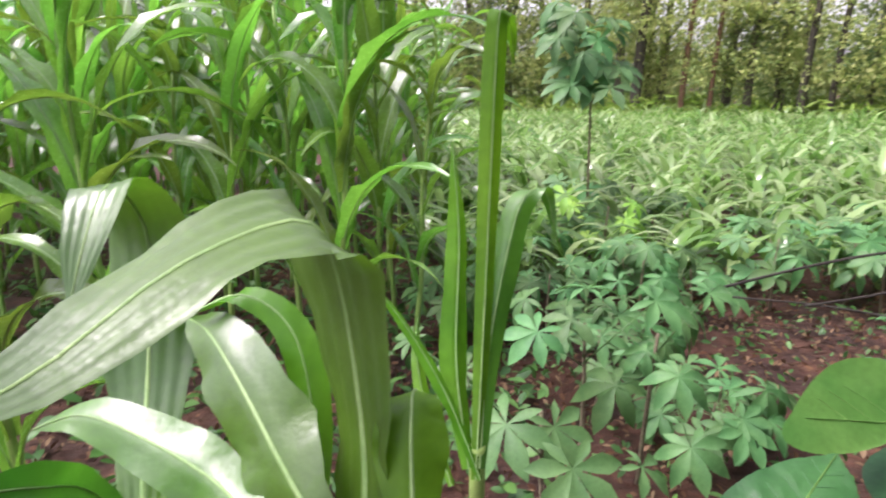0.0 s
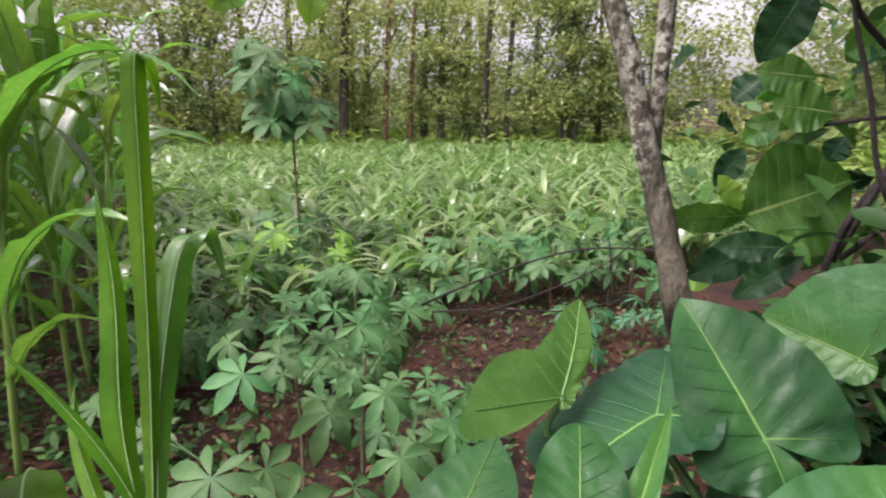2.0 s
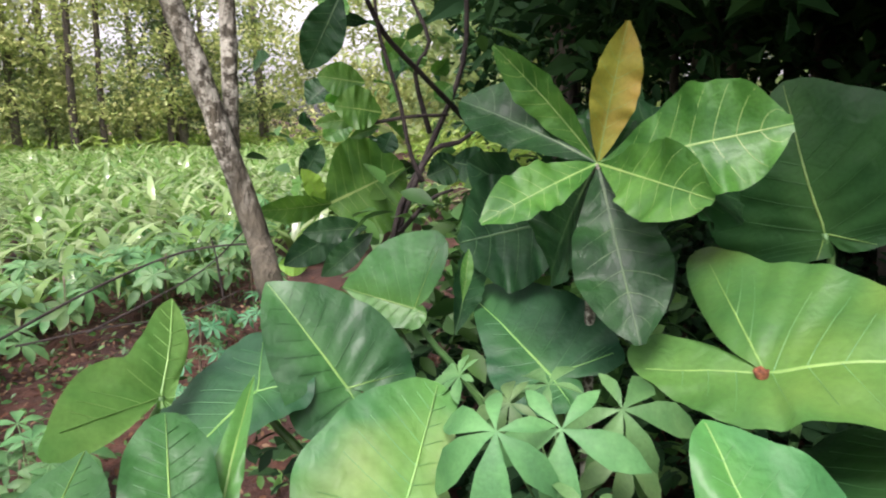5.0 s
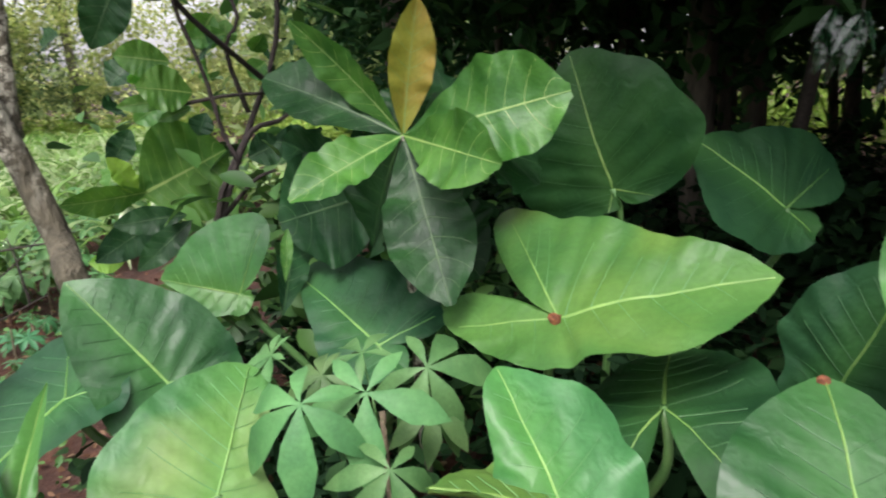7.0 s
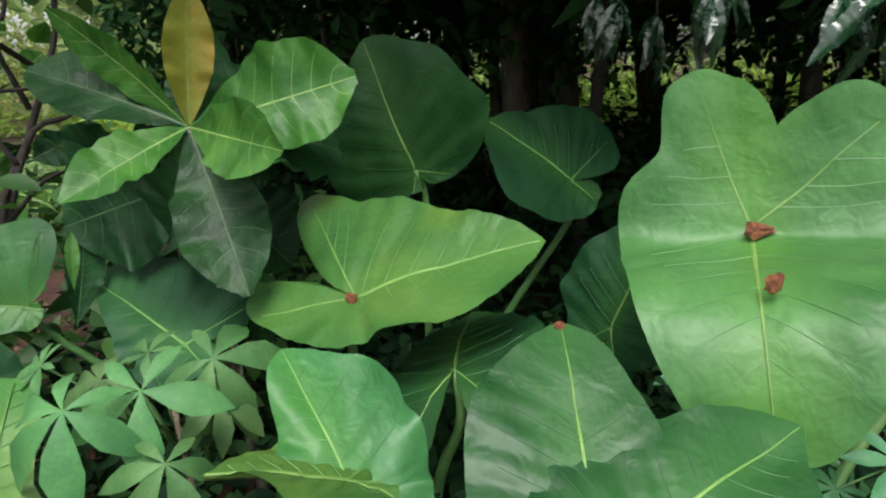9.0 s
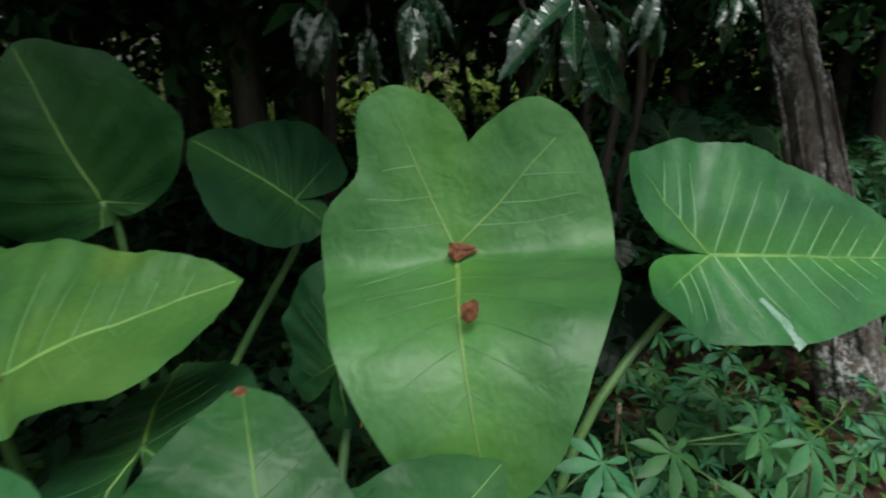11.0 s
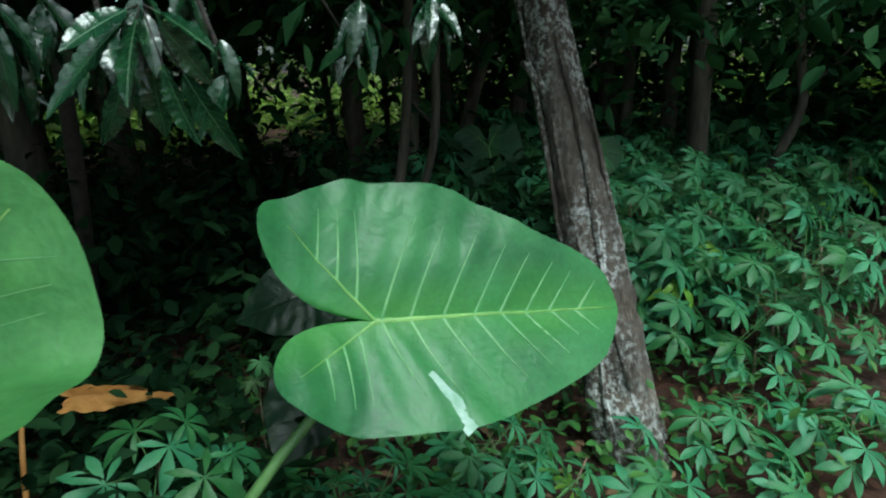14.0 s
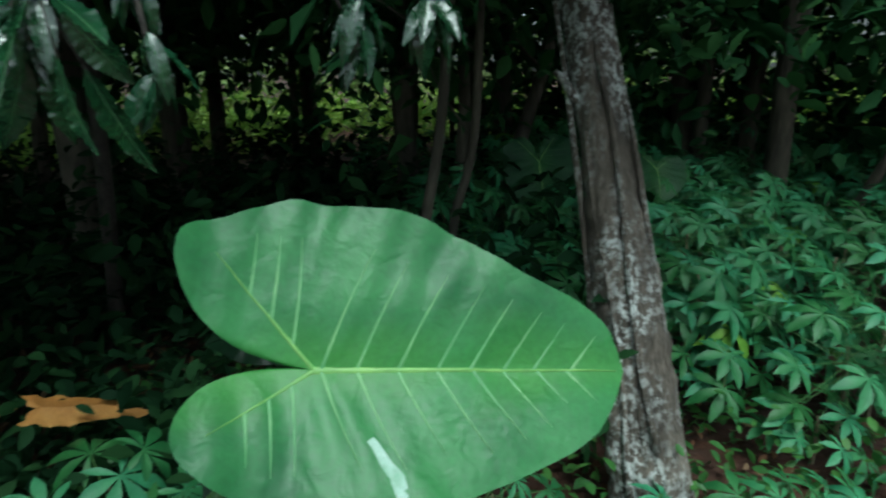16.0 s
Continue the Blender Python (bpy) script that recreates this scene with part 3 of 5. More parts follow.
def leaf_cloud(name, centres, normals_up, size, material, seed, aspect=0.42, hang=0.0, fine=False):
    """Many small pointed leaves, each folded along its rib, as one mesh."""
    r = np.random.default_rng(seed)
    n = len(centres)
    d = r.normal(size=(n, 3))
    d[:, 2] = d[:, 2] * 0.55 - hang
    d /= np.linalg.norm(d, axis=1)[:, None]
    q = r.normal(size=(n, 3)) * 0.7 + np.array([0, 0, normals_up])
    s = np.cross(d, q)
    s /= np.linalg.norm(s, axis=1)[:, None] + 1e-9
    z = np.cross(s, d)
    L = (size * r.uniform(0.6, 1.3, n))[:, None]
    c = np.asarray(centres)
    w = L * aspect * 0.5
    if fine:
        rows = []
        for u, k in ((0.0, 0.0), (0.22, 0.72), (0.5, 1.0), (0.78, 0.62), (1.0, 0.0)):
            mid = c + d * L * u - z * L * 0.16 * u * u
            rows += [mid] if k == 0 else [mid - s * w * k + z * w * 0.3 * k, mid, mid + s * w * k + z * w * 0.3 * k]
        v = np.stack(rows, 1).reshape(-1, 3)
        base = np.arange(n)[:, None] * 11
        f = np.concatenate([base + np.array(t) for t in ((0, 2, 1), (0, 3, 2), (1, 2, 4), (2, 5, 4), (2, 3, 5), (3, 6, 5), (4, 5, 7), (5, 8, 7), (5, 6, 8), (6, 9, 8), (7, 8, 10), (8, 9, 10))], 0)
        me = bpy.data.meshes.new(name)
        me.from_pydata(v.tolist(), [], f.tolist())
        me.polygons.foreach_set("use_smooth", [True] * len(me.polygons))
        me.materials.append(material)
        return me
    v = np.stack([c, c + d * L * 0.5 - s * w + z * w * 0.3, c + d * L * 0.52 - z * 0.03 * L, c + d * L * 0.5 + s * w + z * w * 0.3, c + d * L - z * L * 0.12], 1).reshape(-1, 3)
    base = np.arange(n)[:, None] * 5
    f = np.concatenate([base + np.array(t) for t in ((0, 2, 1), (0, 3, 2), (1, 2, 4), (2, 3, 4))], 0)
    me = bpy.data.meshes.new(name)
    me.from_pydata(v.tolist(), [], f.tolist())
    me.materials.append(material)
    return me


def clumps(r, n_clumps, per, box, spread):
    """Points gathered in loose clumps inside a box."""
    lo, hi = np.array(box[0]), np.array(box[1])
    c = r.uniform(lo, hi, (n_clumps, 3))
    return (c[:, None, :] + r.normal(size=(n_clumps, per, 3)) * spread).reshape(-1, 3)


# ---------------------------------------------------------------- ground
def ground_height(x, y):
    v = Vector((x * 0.9, y * 0.9, 0.3))
    near = 1 / (1 + (x * x + y * y) / 400)
    return near * (0.035 * noise.noise(v) + 0.018 * noise.noise(v * 3.7) + 0.008 * noise.noise(v * 11))


def build_ground():
    n = 190
    axis = [math.sinh((i / (n - 1) * 2 - 1) * 5.2) / math.sinh(5.2) * 320 for i in range(n)]
    verts = [(x + 1, y, ground_height(x + 1, y)) for y in axis for x in axis]
    faces = [(j * n + i, j * n + i + 1, (j + 1) * n + i + 1, (j + 1) * n + i) for j in range(n - 1) for i in range(n - 1)]
    g = new("ground", mesh_of("ground", verts, faces))
    g.data.materials.append(SOIL)
    tagged(g, "reddish brown bare farm soil, damp and crumbly", "ground", kind="structure")


build_ground()


def scatter_cards(name, n, box, size, material, seed, label, category, keep=lambda x, y: True, up=1.6, z=0.01, aspect=0.5, spread_z=0.03):
    r = np.random.default_rng(seed)
    pts = []
    while len(pts) < n:
        x, y = r.uniform(box[0], box[1]), r.uniform(box[2], box[3])
        if keep(x, y):
            pts.append((x, y, ground_height(x, y) + z + abs(r.normal()) * spread_z))
    ob = new(name, leaf_cloud(name, pts, up, size, material, seed, aspect, 0.0, True))
    return tagged(ob, label, category, kind="stuff")


# ---------------------------------------------------------------- taro plants
def taro(base, leaves, label):
    """A clump of long-stalked heart-shaped leaves from one corm."""
    plant = thing("taro_plant", base, label, "taro plant", "taro clump")
    for i, (a, t, s, opt) in enumerate(leaves):
        opt = dict(opt)
        vein = opt.pop("vein", None)
        mat, text, narrow = opt.pop("mat", TARO), opt.pop("label", ""), opt.pop("narrow", 1.0)
        seed = opt.pop("seed", int(abs(a[0] * 997 + a[1] * 313 + a[2] * 71)))
        m, L, half = aim(a, t, s)
        other, lobe2 = opt.pop("other", 1.0), opt.pop("lobe2", 1.0)
        if (m.inverted() @ Vector(s)).y > 0:
            opt["wr"], opt["lr"] = other, lobe2
        else:
            opt["wl"], opt["ll"] = other, lobe2
        blade = part("leaf_blade", taro_mesh(L, half / L * narrow, seed=seed, **opt), (mat, vein or (TARO_VEIN_DARK if mat in (TARO_DARK, TARO_DEEP) else TARO_RIB if mat is TARO_PALE else TARO_VEIN), TARO_SHADED if mat is TARO_SHADED else TARO_RIB, PALE_GLARE), plant, text, m)
        A, B = Vector(a), Vector(base)
        back = (Vector(a) - Vector(t)).normalized()
        under = m.to_3x3() @ Vector((0, 0, -1))
        knee = A + under * 0.03 + Vector((0, 0, -0.07)) + back * 0.03
        mid = A.lerp(B, 0.5) + back * 0.05 + Vector((0, 0, 0.06))
        part("petiole", tube("petiole", [A, knee, mid, B + Vector((0.02 * i - 0.03, 0.015 * i, -0.02))], 0.007, 0.014, 8, 14), PETIOLE, plant)
    return plant


taro((1.02, 0.62, 0), [
    ((1.072, 0.674, 0.669), (1.049, 0.884, 0.890), (1.244, 0.664, 0.798), dict(left=(0.83, 0.64, 0.50, 0.47, 0.46, 0.38, 0.34, 0.36, 0.34, 0.22), right=(0.91, 0.82, 0.71, 0.64, 0.58, 0.54, 0.53, 0.52, 0.46, 0.28), split=215, fold=0.15, mat=TARO_DEEP, label="deep green leaf facing up")),
    ((0.953, 0.828, 0.674), (0.706, 0.823, 0.586), (0.960, 0.947, 0.688), dict(left=(0.80, 0.63, 0.56, 0.49, 0.49, 0.52, 0.50, 0.48, 0.43, 0.25), right=(1.04, 1.00, 0.78, 0.60, 0.61, 0.68, 0.82, 0.64, 0.43, 0.25), split=166, mat=TARO_DARK)),
    ((0.779, 0.907, 0.713), (0.924, 1.050, 0.861), (0.635, 0.948, 0.774), dict(left=(0.83, 0.60, 0.48, 0.42, 0.51, 0.63, 0.75, 0.87, 1.00, 0.62), right=(0.64, 0.26, 0.14, 0.11, 0.10, 0.10, 0.10, 0.10, 0.10, 0.10), split=149, cleft=0.1, fold=0.15, wave=0.015, mat=TARO_PALE, label="light yellowish green leaf seen from its side")),
], "taro clump of deep green leaves at the field edge")
taro((0.80, 0.60, 0), [
    ((0.514, 0.504, 0.746), (0.606, 0.633, 0.823), (0.610, 0.525, 0.773), dict(blunt=True, lobe=0.4, fold=0.1, mat=TARO_DEEP)),
    ((0.417, 0.667, 0.677), (0.564, 0.790, 0.736), (0.413, 0.778, 0.698), dict(lobe=0.4, fold=0.1, mat=TARO_DEEP)),
    ((0.600, 0.507, 0.722), (0.768, 0.617, 0.829), (0.681, 0.532, 0.764), dict(lobe=0.4, fold=0.9)),
], "low taro plant with bluish green leaves")
taro((0.78, 0.30, 0), [
    ((0.711, 0.269, 0.724), (0.872, 0.312, 0.842), (0.626, 0.411, 0.788), dict(left=(0.98, 0.91, 0.84, 0.79, 0.80, 0.76, 0.60, 0.50, 0.43, 0.22), right=(0.91, 0.52, 0.36, 0.34, 0.40, 0.46, 0.48, 0.48, 0.43, 0.22), mat=TARO_BLOTCHED, fold=0.06, wave=0.015, label="pale leaf with a yellow blotch and brown margin")),
], "taro plant with a broad pale leaf")
taro((1.62, 0.48, 0), [
    ((1.400, 0.715, 0.756), (1.359, 0.925, 0.797), (1.438, 0.792, 0.905), dict(left=(0.60, 0.45, 0.38, 0.26, 0.26, 0.24, 0.20, 0.16, 0.14, 0.12), right=(0.95, 0.88, 0.88, 0.90, 0.91, 0.95, 0.97, 0.80, 0.41, 0.22), split=226, fold=0.3, wave=0.01, label="small grey-green folded leaf")),
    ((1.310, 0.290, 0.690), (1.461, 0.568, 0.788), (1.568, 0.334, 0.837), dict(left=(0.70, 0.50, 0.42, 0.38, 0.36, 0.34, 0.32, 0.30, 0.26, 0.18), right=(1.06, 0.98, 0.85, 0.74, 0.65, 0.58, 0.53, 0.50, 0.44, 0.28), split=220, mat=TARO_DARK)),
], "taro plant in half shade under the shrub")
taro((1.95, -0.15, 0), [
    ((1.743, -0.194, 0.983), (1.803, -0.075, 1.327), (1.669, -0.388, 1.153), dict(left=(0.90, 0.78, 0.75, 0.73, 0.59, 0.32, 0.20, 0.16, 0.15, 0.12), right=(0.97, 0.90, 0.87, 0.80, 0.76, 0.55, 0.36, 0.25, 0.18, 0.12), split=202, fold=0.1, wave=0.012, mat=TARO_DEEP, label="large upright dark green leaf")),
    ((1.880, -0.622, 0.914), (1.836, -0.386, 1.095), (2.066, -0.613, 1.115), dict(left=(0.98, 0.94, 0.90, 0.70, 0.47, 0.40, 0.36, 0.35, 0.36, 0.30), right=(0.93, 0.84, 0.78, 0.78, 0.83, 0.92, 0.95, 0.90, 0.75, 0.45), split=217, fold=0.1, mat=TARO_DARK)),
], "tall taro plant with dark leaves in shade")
taro((1.32, -0.22, 0), [
    ((1.200, -0.130, 0.831), (1.181, -0.493, 0.935), (1.454, -0.170, 0.981), dict(left=(0.91, 0.76, 0.65, 0.65, 0.66, 0.68, 0.83, 0.98, 0.46, 0.18), right=(0.87, 0.70, 0.43, 0.34, 0.33, 0.34, 0.38, 0.48, 0.67, 0.56), split=144, fold=0.14, wave=0.015, mat=TARO_YELLOW, label="yellow-green blotched leaf with a brown mark")),
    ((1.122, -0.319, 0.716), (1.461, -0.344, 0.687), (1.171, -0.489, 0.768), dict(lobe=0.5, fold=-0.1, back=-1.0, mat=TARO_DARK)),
], "taro plant with a yellowing spread leaf")
taro((0.86, -0.2, 0), [
    ((0.789, -0.200, 0.713), (0.932, -0.073, 0.849), (0.879, -0.283, 0.735), dict(left=(0.86, 0.55, 0.46, 0.42, 0.42, 0.42, 0.42, 0.42, 0.38, 0.20), right=(0.93, 0.86, 0.80, 0.60, 0.53, 0.47, 0.48, 0.46, 0.40, 0.20), fold=0.1, wave=0.035, label="leaf with a wavy curled margin")),
    ((0.777, -0.199, 0.732), (0.711, -0.038, 0.791), (0.831, -0.058, 0.745), dict(lobe=0.3, fold=0.2, wave=0.04, mat=TARO_YELLOW)),
], "low taro plant with wavy leaves")
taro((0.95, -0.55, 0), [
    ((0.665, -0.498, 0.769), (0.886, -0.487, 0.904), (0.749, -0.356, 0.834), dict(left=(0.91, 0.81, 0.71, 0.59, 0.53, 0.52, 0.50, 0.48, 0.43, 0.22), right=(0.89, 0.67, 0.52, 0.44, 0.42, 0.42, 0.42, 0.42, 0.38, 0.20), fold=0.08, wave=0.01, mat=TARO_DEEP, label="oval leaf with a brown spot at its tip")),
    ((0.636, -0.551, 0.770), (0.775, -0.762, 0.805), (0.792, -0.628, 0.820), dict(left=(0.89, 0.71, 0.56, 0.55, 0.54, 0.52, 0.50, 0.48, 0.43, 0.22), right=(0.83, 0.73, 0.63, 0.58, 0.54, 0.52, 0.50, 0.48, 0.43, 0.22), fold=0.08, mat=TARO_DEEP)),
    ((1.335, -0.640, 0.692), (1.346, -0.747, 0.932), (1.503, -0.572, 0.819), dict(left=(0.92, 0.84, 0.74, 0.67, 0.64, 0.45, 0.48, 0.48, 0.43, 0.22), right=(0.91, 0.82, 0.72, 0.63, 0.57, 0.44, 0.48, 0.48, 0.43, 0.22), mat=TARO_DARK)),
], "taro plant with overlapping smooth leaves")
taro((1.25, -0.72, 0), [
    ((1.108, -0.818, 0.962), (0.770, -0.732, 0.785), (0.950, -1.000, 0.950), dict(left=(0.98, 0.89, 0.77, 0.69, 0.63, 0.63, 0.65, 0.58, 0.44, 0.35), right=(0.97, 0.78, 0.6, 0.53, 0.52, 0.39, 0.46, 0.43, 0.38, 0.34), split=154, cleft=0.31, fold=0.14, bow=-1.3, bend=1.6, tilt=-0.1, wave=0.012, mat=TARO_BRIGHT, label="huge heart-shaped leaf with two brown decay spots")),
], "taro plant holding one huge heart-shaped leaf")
taro((1.22, -0.92, 0), [
    ((1.287, -1.452, 0.814), (1.245, -1.974, 0.743), (1.441, -1.597, 1.031), dict(left=(0.93, 0.72, 0.61, 0.55, 0.50, 0.50, 0.50, 0.52, 0.41, 0.25), right=(0.89, 0.68, 0.53, 0.43, 0.39, 0.39, 0.40, 0.40, 0.31, 0.13), split=170, cleft=0.04, fold=0.28, bow=-0.10, back=0.4, wave=0.012, veins=9, streak=((0.15, -0.20), (0.27, -0.40), 0.016, 0.040), vein=TARO_VEIN_PALE, vein_width=2.0, label="broad grey-green leaf with pale ribs")),
], "taro plant with a broad ribbed leaf beside the trunk")
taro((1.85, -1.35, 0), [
    ((1.494, -1.375, 0.608), (1.390, -1.265, 0.505), (1.430, -1.430, 0.557), dict(lobe=0.5, vein=TARO_SHADED, mat=TARO_SHADED)),
    ((1.787, -1.460, 0.712), (1.809, -1.264, 0.660), (1.715, -1.353, 0.606), dict(lobe=0.5, vein=TARO_SHADED, mat=TARO_SHADED)),
], "small taro plant behind the ribbed leaf, shade put in its colour")
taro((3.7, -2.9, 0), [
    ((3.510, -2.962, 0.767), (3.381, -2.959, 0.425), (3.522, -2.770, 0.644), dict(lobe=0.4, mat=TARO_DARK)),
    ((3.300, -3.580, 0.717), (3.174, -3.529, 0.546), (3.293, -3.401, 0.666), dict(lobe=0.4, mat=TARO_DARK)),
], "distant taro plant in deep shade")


def decay_spot(p, r, seed, spike=1.0):
    rnd = random.Random(seed)
    bm = bmesh.new()
    bmesh.ops.create_icosphere(bm, subdivisions=2, radius=r)
    for v in bm.verts:
        v.co *= rnd.uniform(0.7, 1.25)
        v.co.x *= 0.45
        if v.co.y < -0.55 * r:
            v.co.y *= spike
            v.co.z *= 1.3 / spike
    me = bpy.data.meshes.new("curled_debris")
    bm.to_mesh(me)
    bm.free()
    me.materials.append(BROWN_SPOT)
    ob = new("curled_debris", me)
    ob.matrix_basis = Matrix.Translation(p)
    return tagged(ob, "small curled brown scrap stuck to the taro leaf", "plant debris", "scraps on the leaf")


decay_spot((1.088, -0.813, 0.964), 0.015, 1, 2.6)
decay_spot((0.895, -0.767, 0.944), 0.013, 2)
decay_spot((0.876, -0.484, 0.899), 0.008, 4)
decay_spot((1.190, -0.126, 0.833), 0.012, 3)


# dead leaf
m, L, half = aim((2.001, -0.869, 0.475), (2.068, -1.113, 0.382), (1.946, -0.963, 0.426))
dead = thing("dead_leaf", (2.079, -0.790, 0.449), "withered orange-brown taro leaf drooping on its stalk", "dead leaf")
part("leaf_blade", taro_mesh(L, 0.2, lobe=0.12, fold=-0.35, wave=0.015, seed=5), (DEAD, DEAD, DEAD), dead, "", m)
part("stalk", tube("stalk", [(2.079, -0.790, 0.449), (2.044, -0.735, 0.419), (1.842, -0.732, 0.193)], 0.005, 0.008, 6, 8), DEAD, dead)


# ---------------------------------------------------------------- cassava
PALMS = [palmate_mesh(0.13, 7, 0.35, 1), palmate_mesh(0.13, 7, 0.6, 2), palmate_mesh(0.13, 5, 0.45, 3), palmate_mesh(0.13, 7, 0.2, 4), palmate_mesh(0.13, 6, 0.8, 5)]
DEEP_PALMS = [palmate_mesh(0.13, 7, 0.30, 11, 0.165), palmate_mesh(0.13, 7, 0.45, 12, 0.17), palmate_mesh(0.13, 7, 0.2, 13, 0.16), palmate_mesh(0.13, 6, 0.4, 14, 0.17), palmate_mesh(0.13, 7, 0.55, 15, 0.165)]
PALM_SET = {}
for key, mt in (("pale", CASSAVA), ("deep", CASSAVA_DEEP), ("new", CASSAVA_NEW)):
    PALM_SET[key] = []
    for me in DEEP_PALMS if key == "deep" else PALMS:
        c = me.copy()
        c.materials.append(mt)
        PALM_SET[key].append(c)
STALK = tube("petiole", [(0, 0, 0), (0, 0, 0.5), (0, 0, 1)], 0.0022, 0.0016, 5, 3)
STALK.materials.append(PETIOLE)


def rod_pose(a, b):
    d = b - a
    q = d.to_track_quat("Z", "Y").to_matrix().to_4x4()
    return Matrix.Translation(a) @ q @ Matrix.Diagonal((1, 1, d.length, 1))


def cassava(base, hubs, label, tone="pale", seed=0, stem_r=0.008, group="cassava plants", joined=False):
    """A cassava plant: a knotty stem and palmate leaves on thin stalks; hubs are (place, radius, facing)."""
    rnd, stalks = random.Random(seed), []
    B = Vector(base)
    plant = thing("cassava_plant", base, label, "cassava plant", group)
    top = sum((Vector(h[0]) for h in hubs), Vector()) / len(hubs)
    crown = Vector((B.x * 0.6 + top.x * 0.4, B.y * 0.6 + top.y * 0.4, max(h[0][2] for h in hubs) * 0.86))
    part("stem", tube("stem", [B + Vector((0, 0, -0.03)), B.lerp(crown, 0.5) + Vector((rnd.uniform(-.02, .02), rnd.uniform(-.02, .02), 0)), crown], stem_r, stem_r * 0.6, 6, 9, 0.2), CASSAVA_STEM, plant)
    for p, r, facing in hubs:
        p = Vector(p)
        out = Vector((p.x - crown.x, p.y - crown.y, 0))
        out = out.normalized() if out.length > 0.01 else Vector((rnd.uniform(-1, 1), rnd.uniform(-1, 1), 0)).normalized()
        z = (Vector((0, 0, 1)) + Vector(facing) * 0.7 + out * 0.35 + Vector((rnd.uniform(-.25, .25), rnd.uniform(-.25, .25), 0))).normalized()
        x = (out - z * out.dot(z)).normalized()
        m = Matrix((x, z.cross(x), z)).transposed().to_4x4()
        m.translation = p
        tn = "new" if joined and rnd.random() < 0.012 else tone
        part("leaf", rnd.choice(PALM_SET[tn]), None, plant, "", m @ Matrix.Scale(r / 0.13, 4))
        foot = B.lerp(crown, rnd.uniform(0.72, 1.0))
        if joined:
            stalks.append((foot, p))
        else:
            part("petiole", STALK, None, plant, "", rod_pose(foot, p))
    if joined:
        V, F = [], []
        for a, b in stalks:
            side = (b - a).cross(Vector((0.3, 0.5, 0.8))).normalized() * 0.002
            up = side.cross(b - a).normalized() * 0.002
            k = len(V)
            V += [a + side, a - side, a + up, b + side, b - side, b + up]
            F += [(k, k + 1, k + 4, k + 3), (k + 1, k + 2, k + 5, k + 4), (k + 2, k, k + 3, k + 5)]
        part("leaf_stalk", mesh_of("leaf_stalk", V, F), PETIOLE, plant)["kind"] = "stuff"
    return plant


def random_cassava(x, y, h, n, r, tone, seed, label, facing=(0, 0, 0), spread=0.2, group="cassava plants"):
    rnd = random.Random(seed)
    hubs = []
    for k in range(n):
        a, f = k * 2.4 + rnd.uniform(-0.4, 0.4), rnd.uniform(0.45, 1.0)
        d = spread * rnd.uniform(0.45, 1.1)
        hubs.append(((x + math.cos(a) * d, y + math.sin(a) * d, max(0.07, h * f)), r * rnd.uniform(0.75, 1.15), facing))
    return cassava((x, y, ground_height(x, y)), hubs, label, tone, seed, 0.006 + 0.004 * h, group, True)


TO_EYE = (-0.8, -0.4, 0)
cassava((1.0, 0.12, 0), [((0.745, 0.145, 0.860), 0.128, TO_EYE), ((0.813, 0.082, 0.849), 0.128, TO_EYE), ((0.927, 0.033, 0.840), 0.128, TO_EYE),
                         ((0.891, 0.195, 0.826), 0.075, TO_EYE), ((0.896, 0.286, 0.850), 0.07, (-0.4, 0, 0)), ((0.731, 0.016, 0.792), 0.09, TO_EYE),
                         ((0.981, 0.168, 0.827), 0.09, TO_EYE), ((0.975, 0.209, 0.810), 0.08, (0, 0, 0)), ((0.919, 0.029, 0.778), 0.09, TO_EYE)],
        "bright pale green cassava plant among the taro leaves", seed=3)
cassava((1.35, -1.2, 0), [((0.935, -0.988, 0.640), 0.085, TO_EYE), ((0.937, -1.115, 0.625), 0.085, TO_EYE), ((0.841, -0.997, 0.618), 0.08, TO_EYE),
                          ((0.724, -1.100, 0.671), 0.11, TO_EYE), ((0.978, -0.928, 0.562), 0.07, TO_EYE), ((0.958, -1.306, 0.610), 0.09, TO_EYE), ((0.908, -1.362, 0.604), 0.1, TO_EYE)],
        "bluish green cassava plant below the large leaf", "deep", seed=4)
cassava((1.80, -1.02, 0), [((1.731, -1.070, 0.42), 0.12, TO_EYE), ((1.598, -1.132, 0.40), 0.13, TO_EYE), ((1.825, -0.998, 0.43), 0.11, TO_EYE), ((1.788, -1.112, 0.44), 0.10, TO_EYE),
                           ((1.712, -0.928, 0.38), 0.12, TO_EYE), ((1.657, -1.201, 0.40), 0.10, TO_EYE), ((1.640, -1.020, 0.34), 0.11, TO_EYE)],
        "dark green cassava plant with wide leaves in shade", "deep", seed=12)
cassava((2.10, -1.33, 0), [((2.074, -1.341, 0.42), 0.05, TO_EYE), ((2.060, -1.310, 0.37), 0.045, TO_EYE), ((2.090, -1.365, 0.38), 0.04, TO_EYE)], "thin yellow-green cassava shoot in deep shade", "pale", seed=13, stem_r=0.004)
for k, (x, y, n) in enumerate(((1.40, -2.70, 3), (1.28, -2.84, 3), (1.20, -2.52, 4), (1.46, -2.25, 2), (1.31, -2.20, 3), (1.33, -3.12, 4))):
    rnd = random.Random(500 + k)
    cassava((x + 0.03, y, ground_height(x, y)), [((x + rnd.uniform(-0.07, 0.07), y + rnd.uniform(-0.08, 0.08), rnd.uniform(0.13, 0.20)), rnd.uniform(0.10, 0.13), TO_EYE) for _ in range(n)],
            "low cassava shoot with wide leaves on red soil", "deep", seed=510 + k, stem_r=0.004, group="cassava shoots")
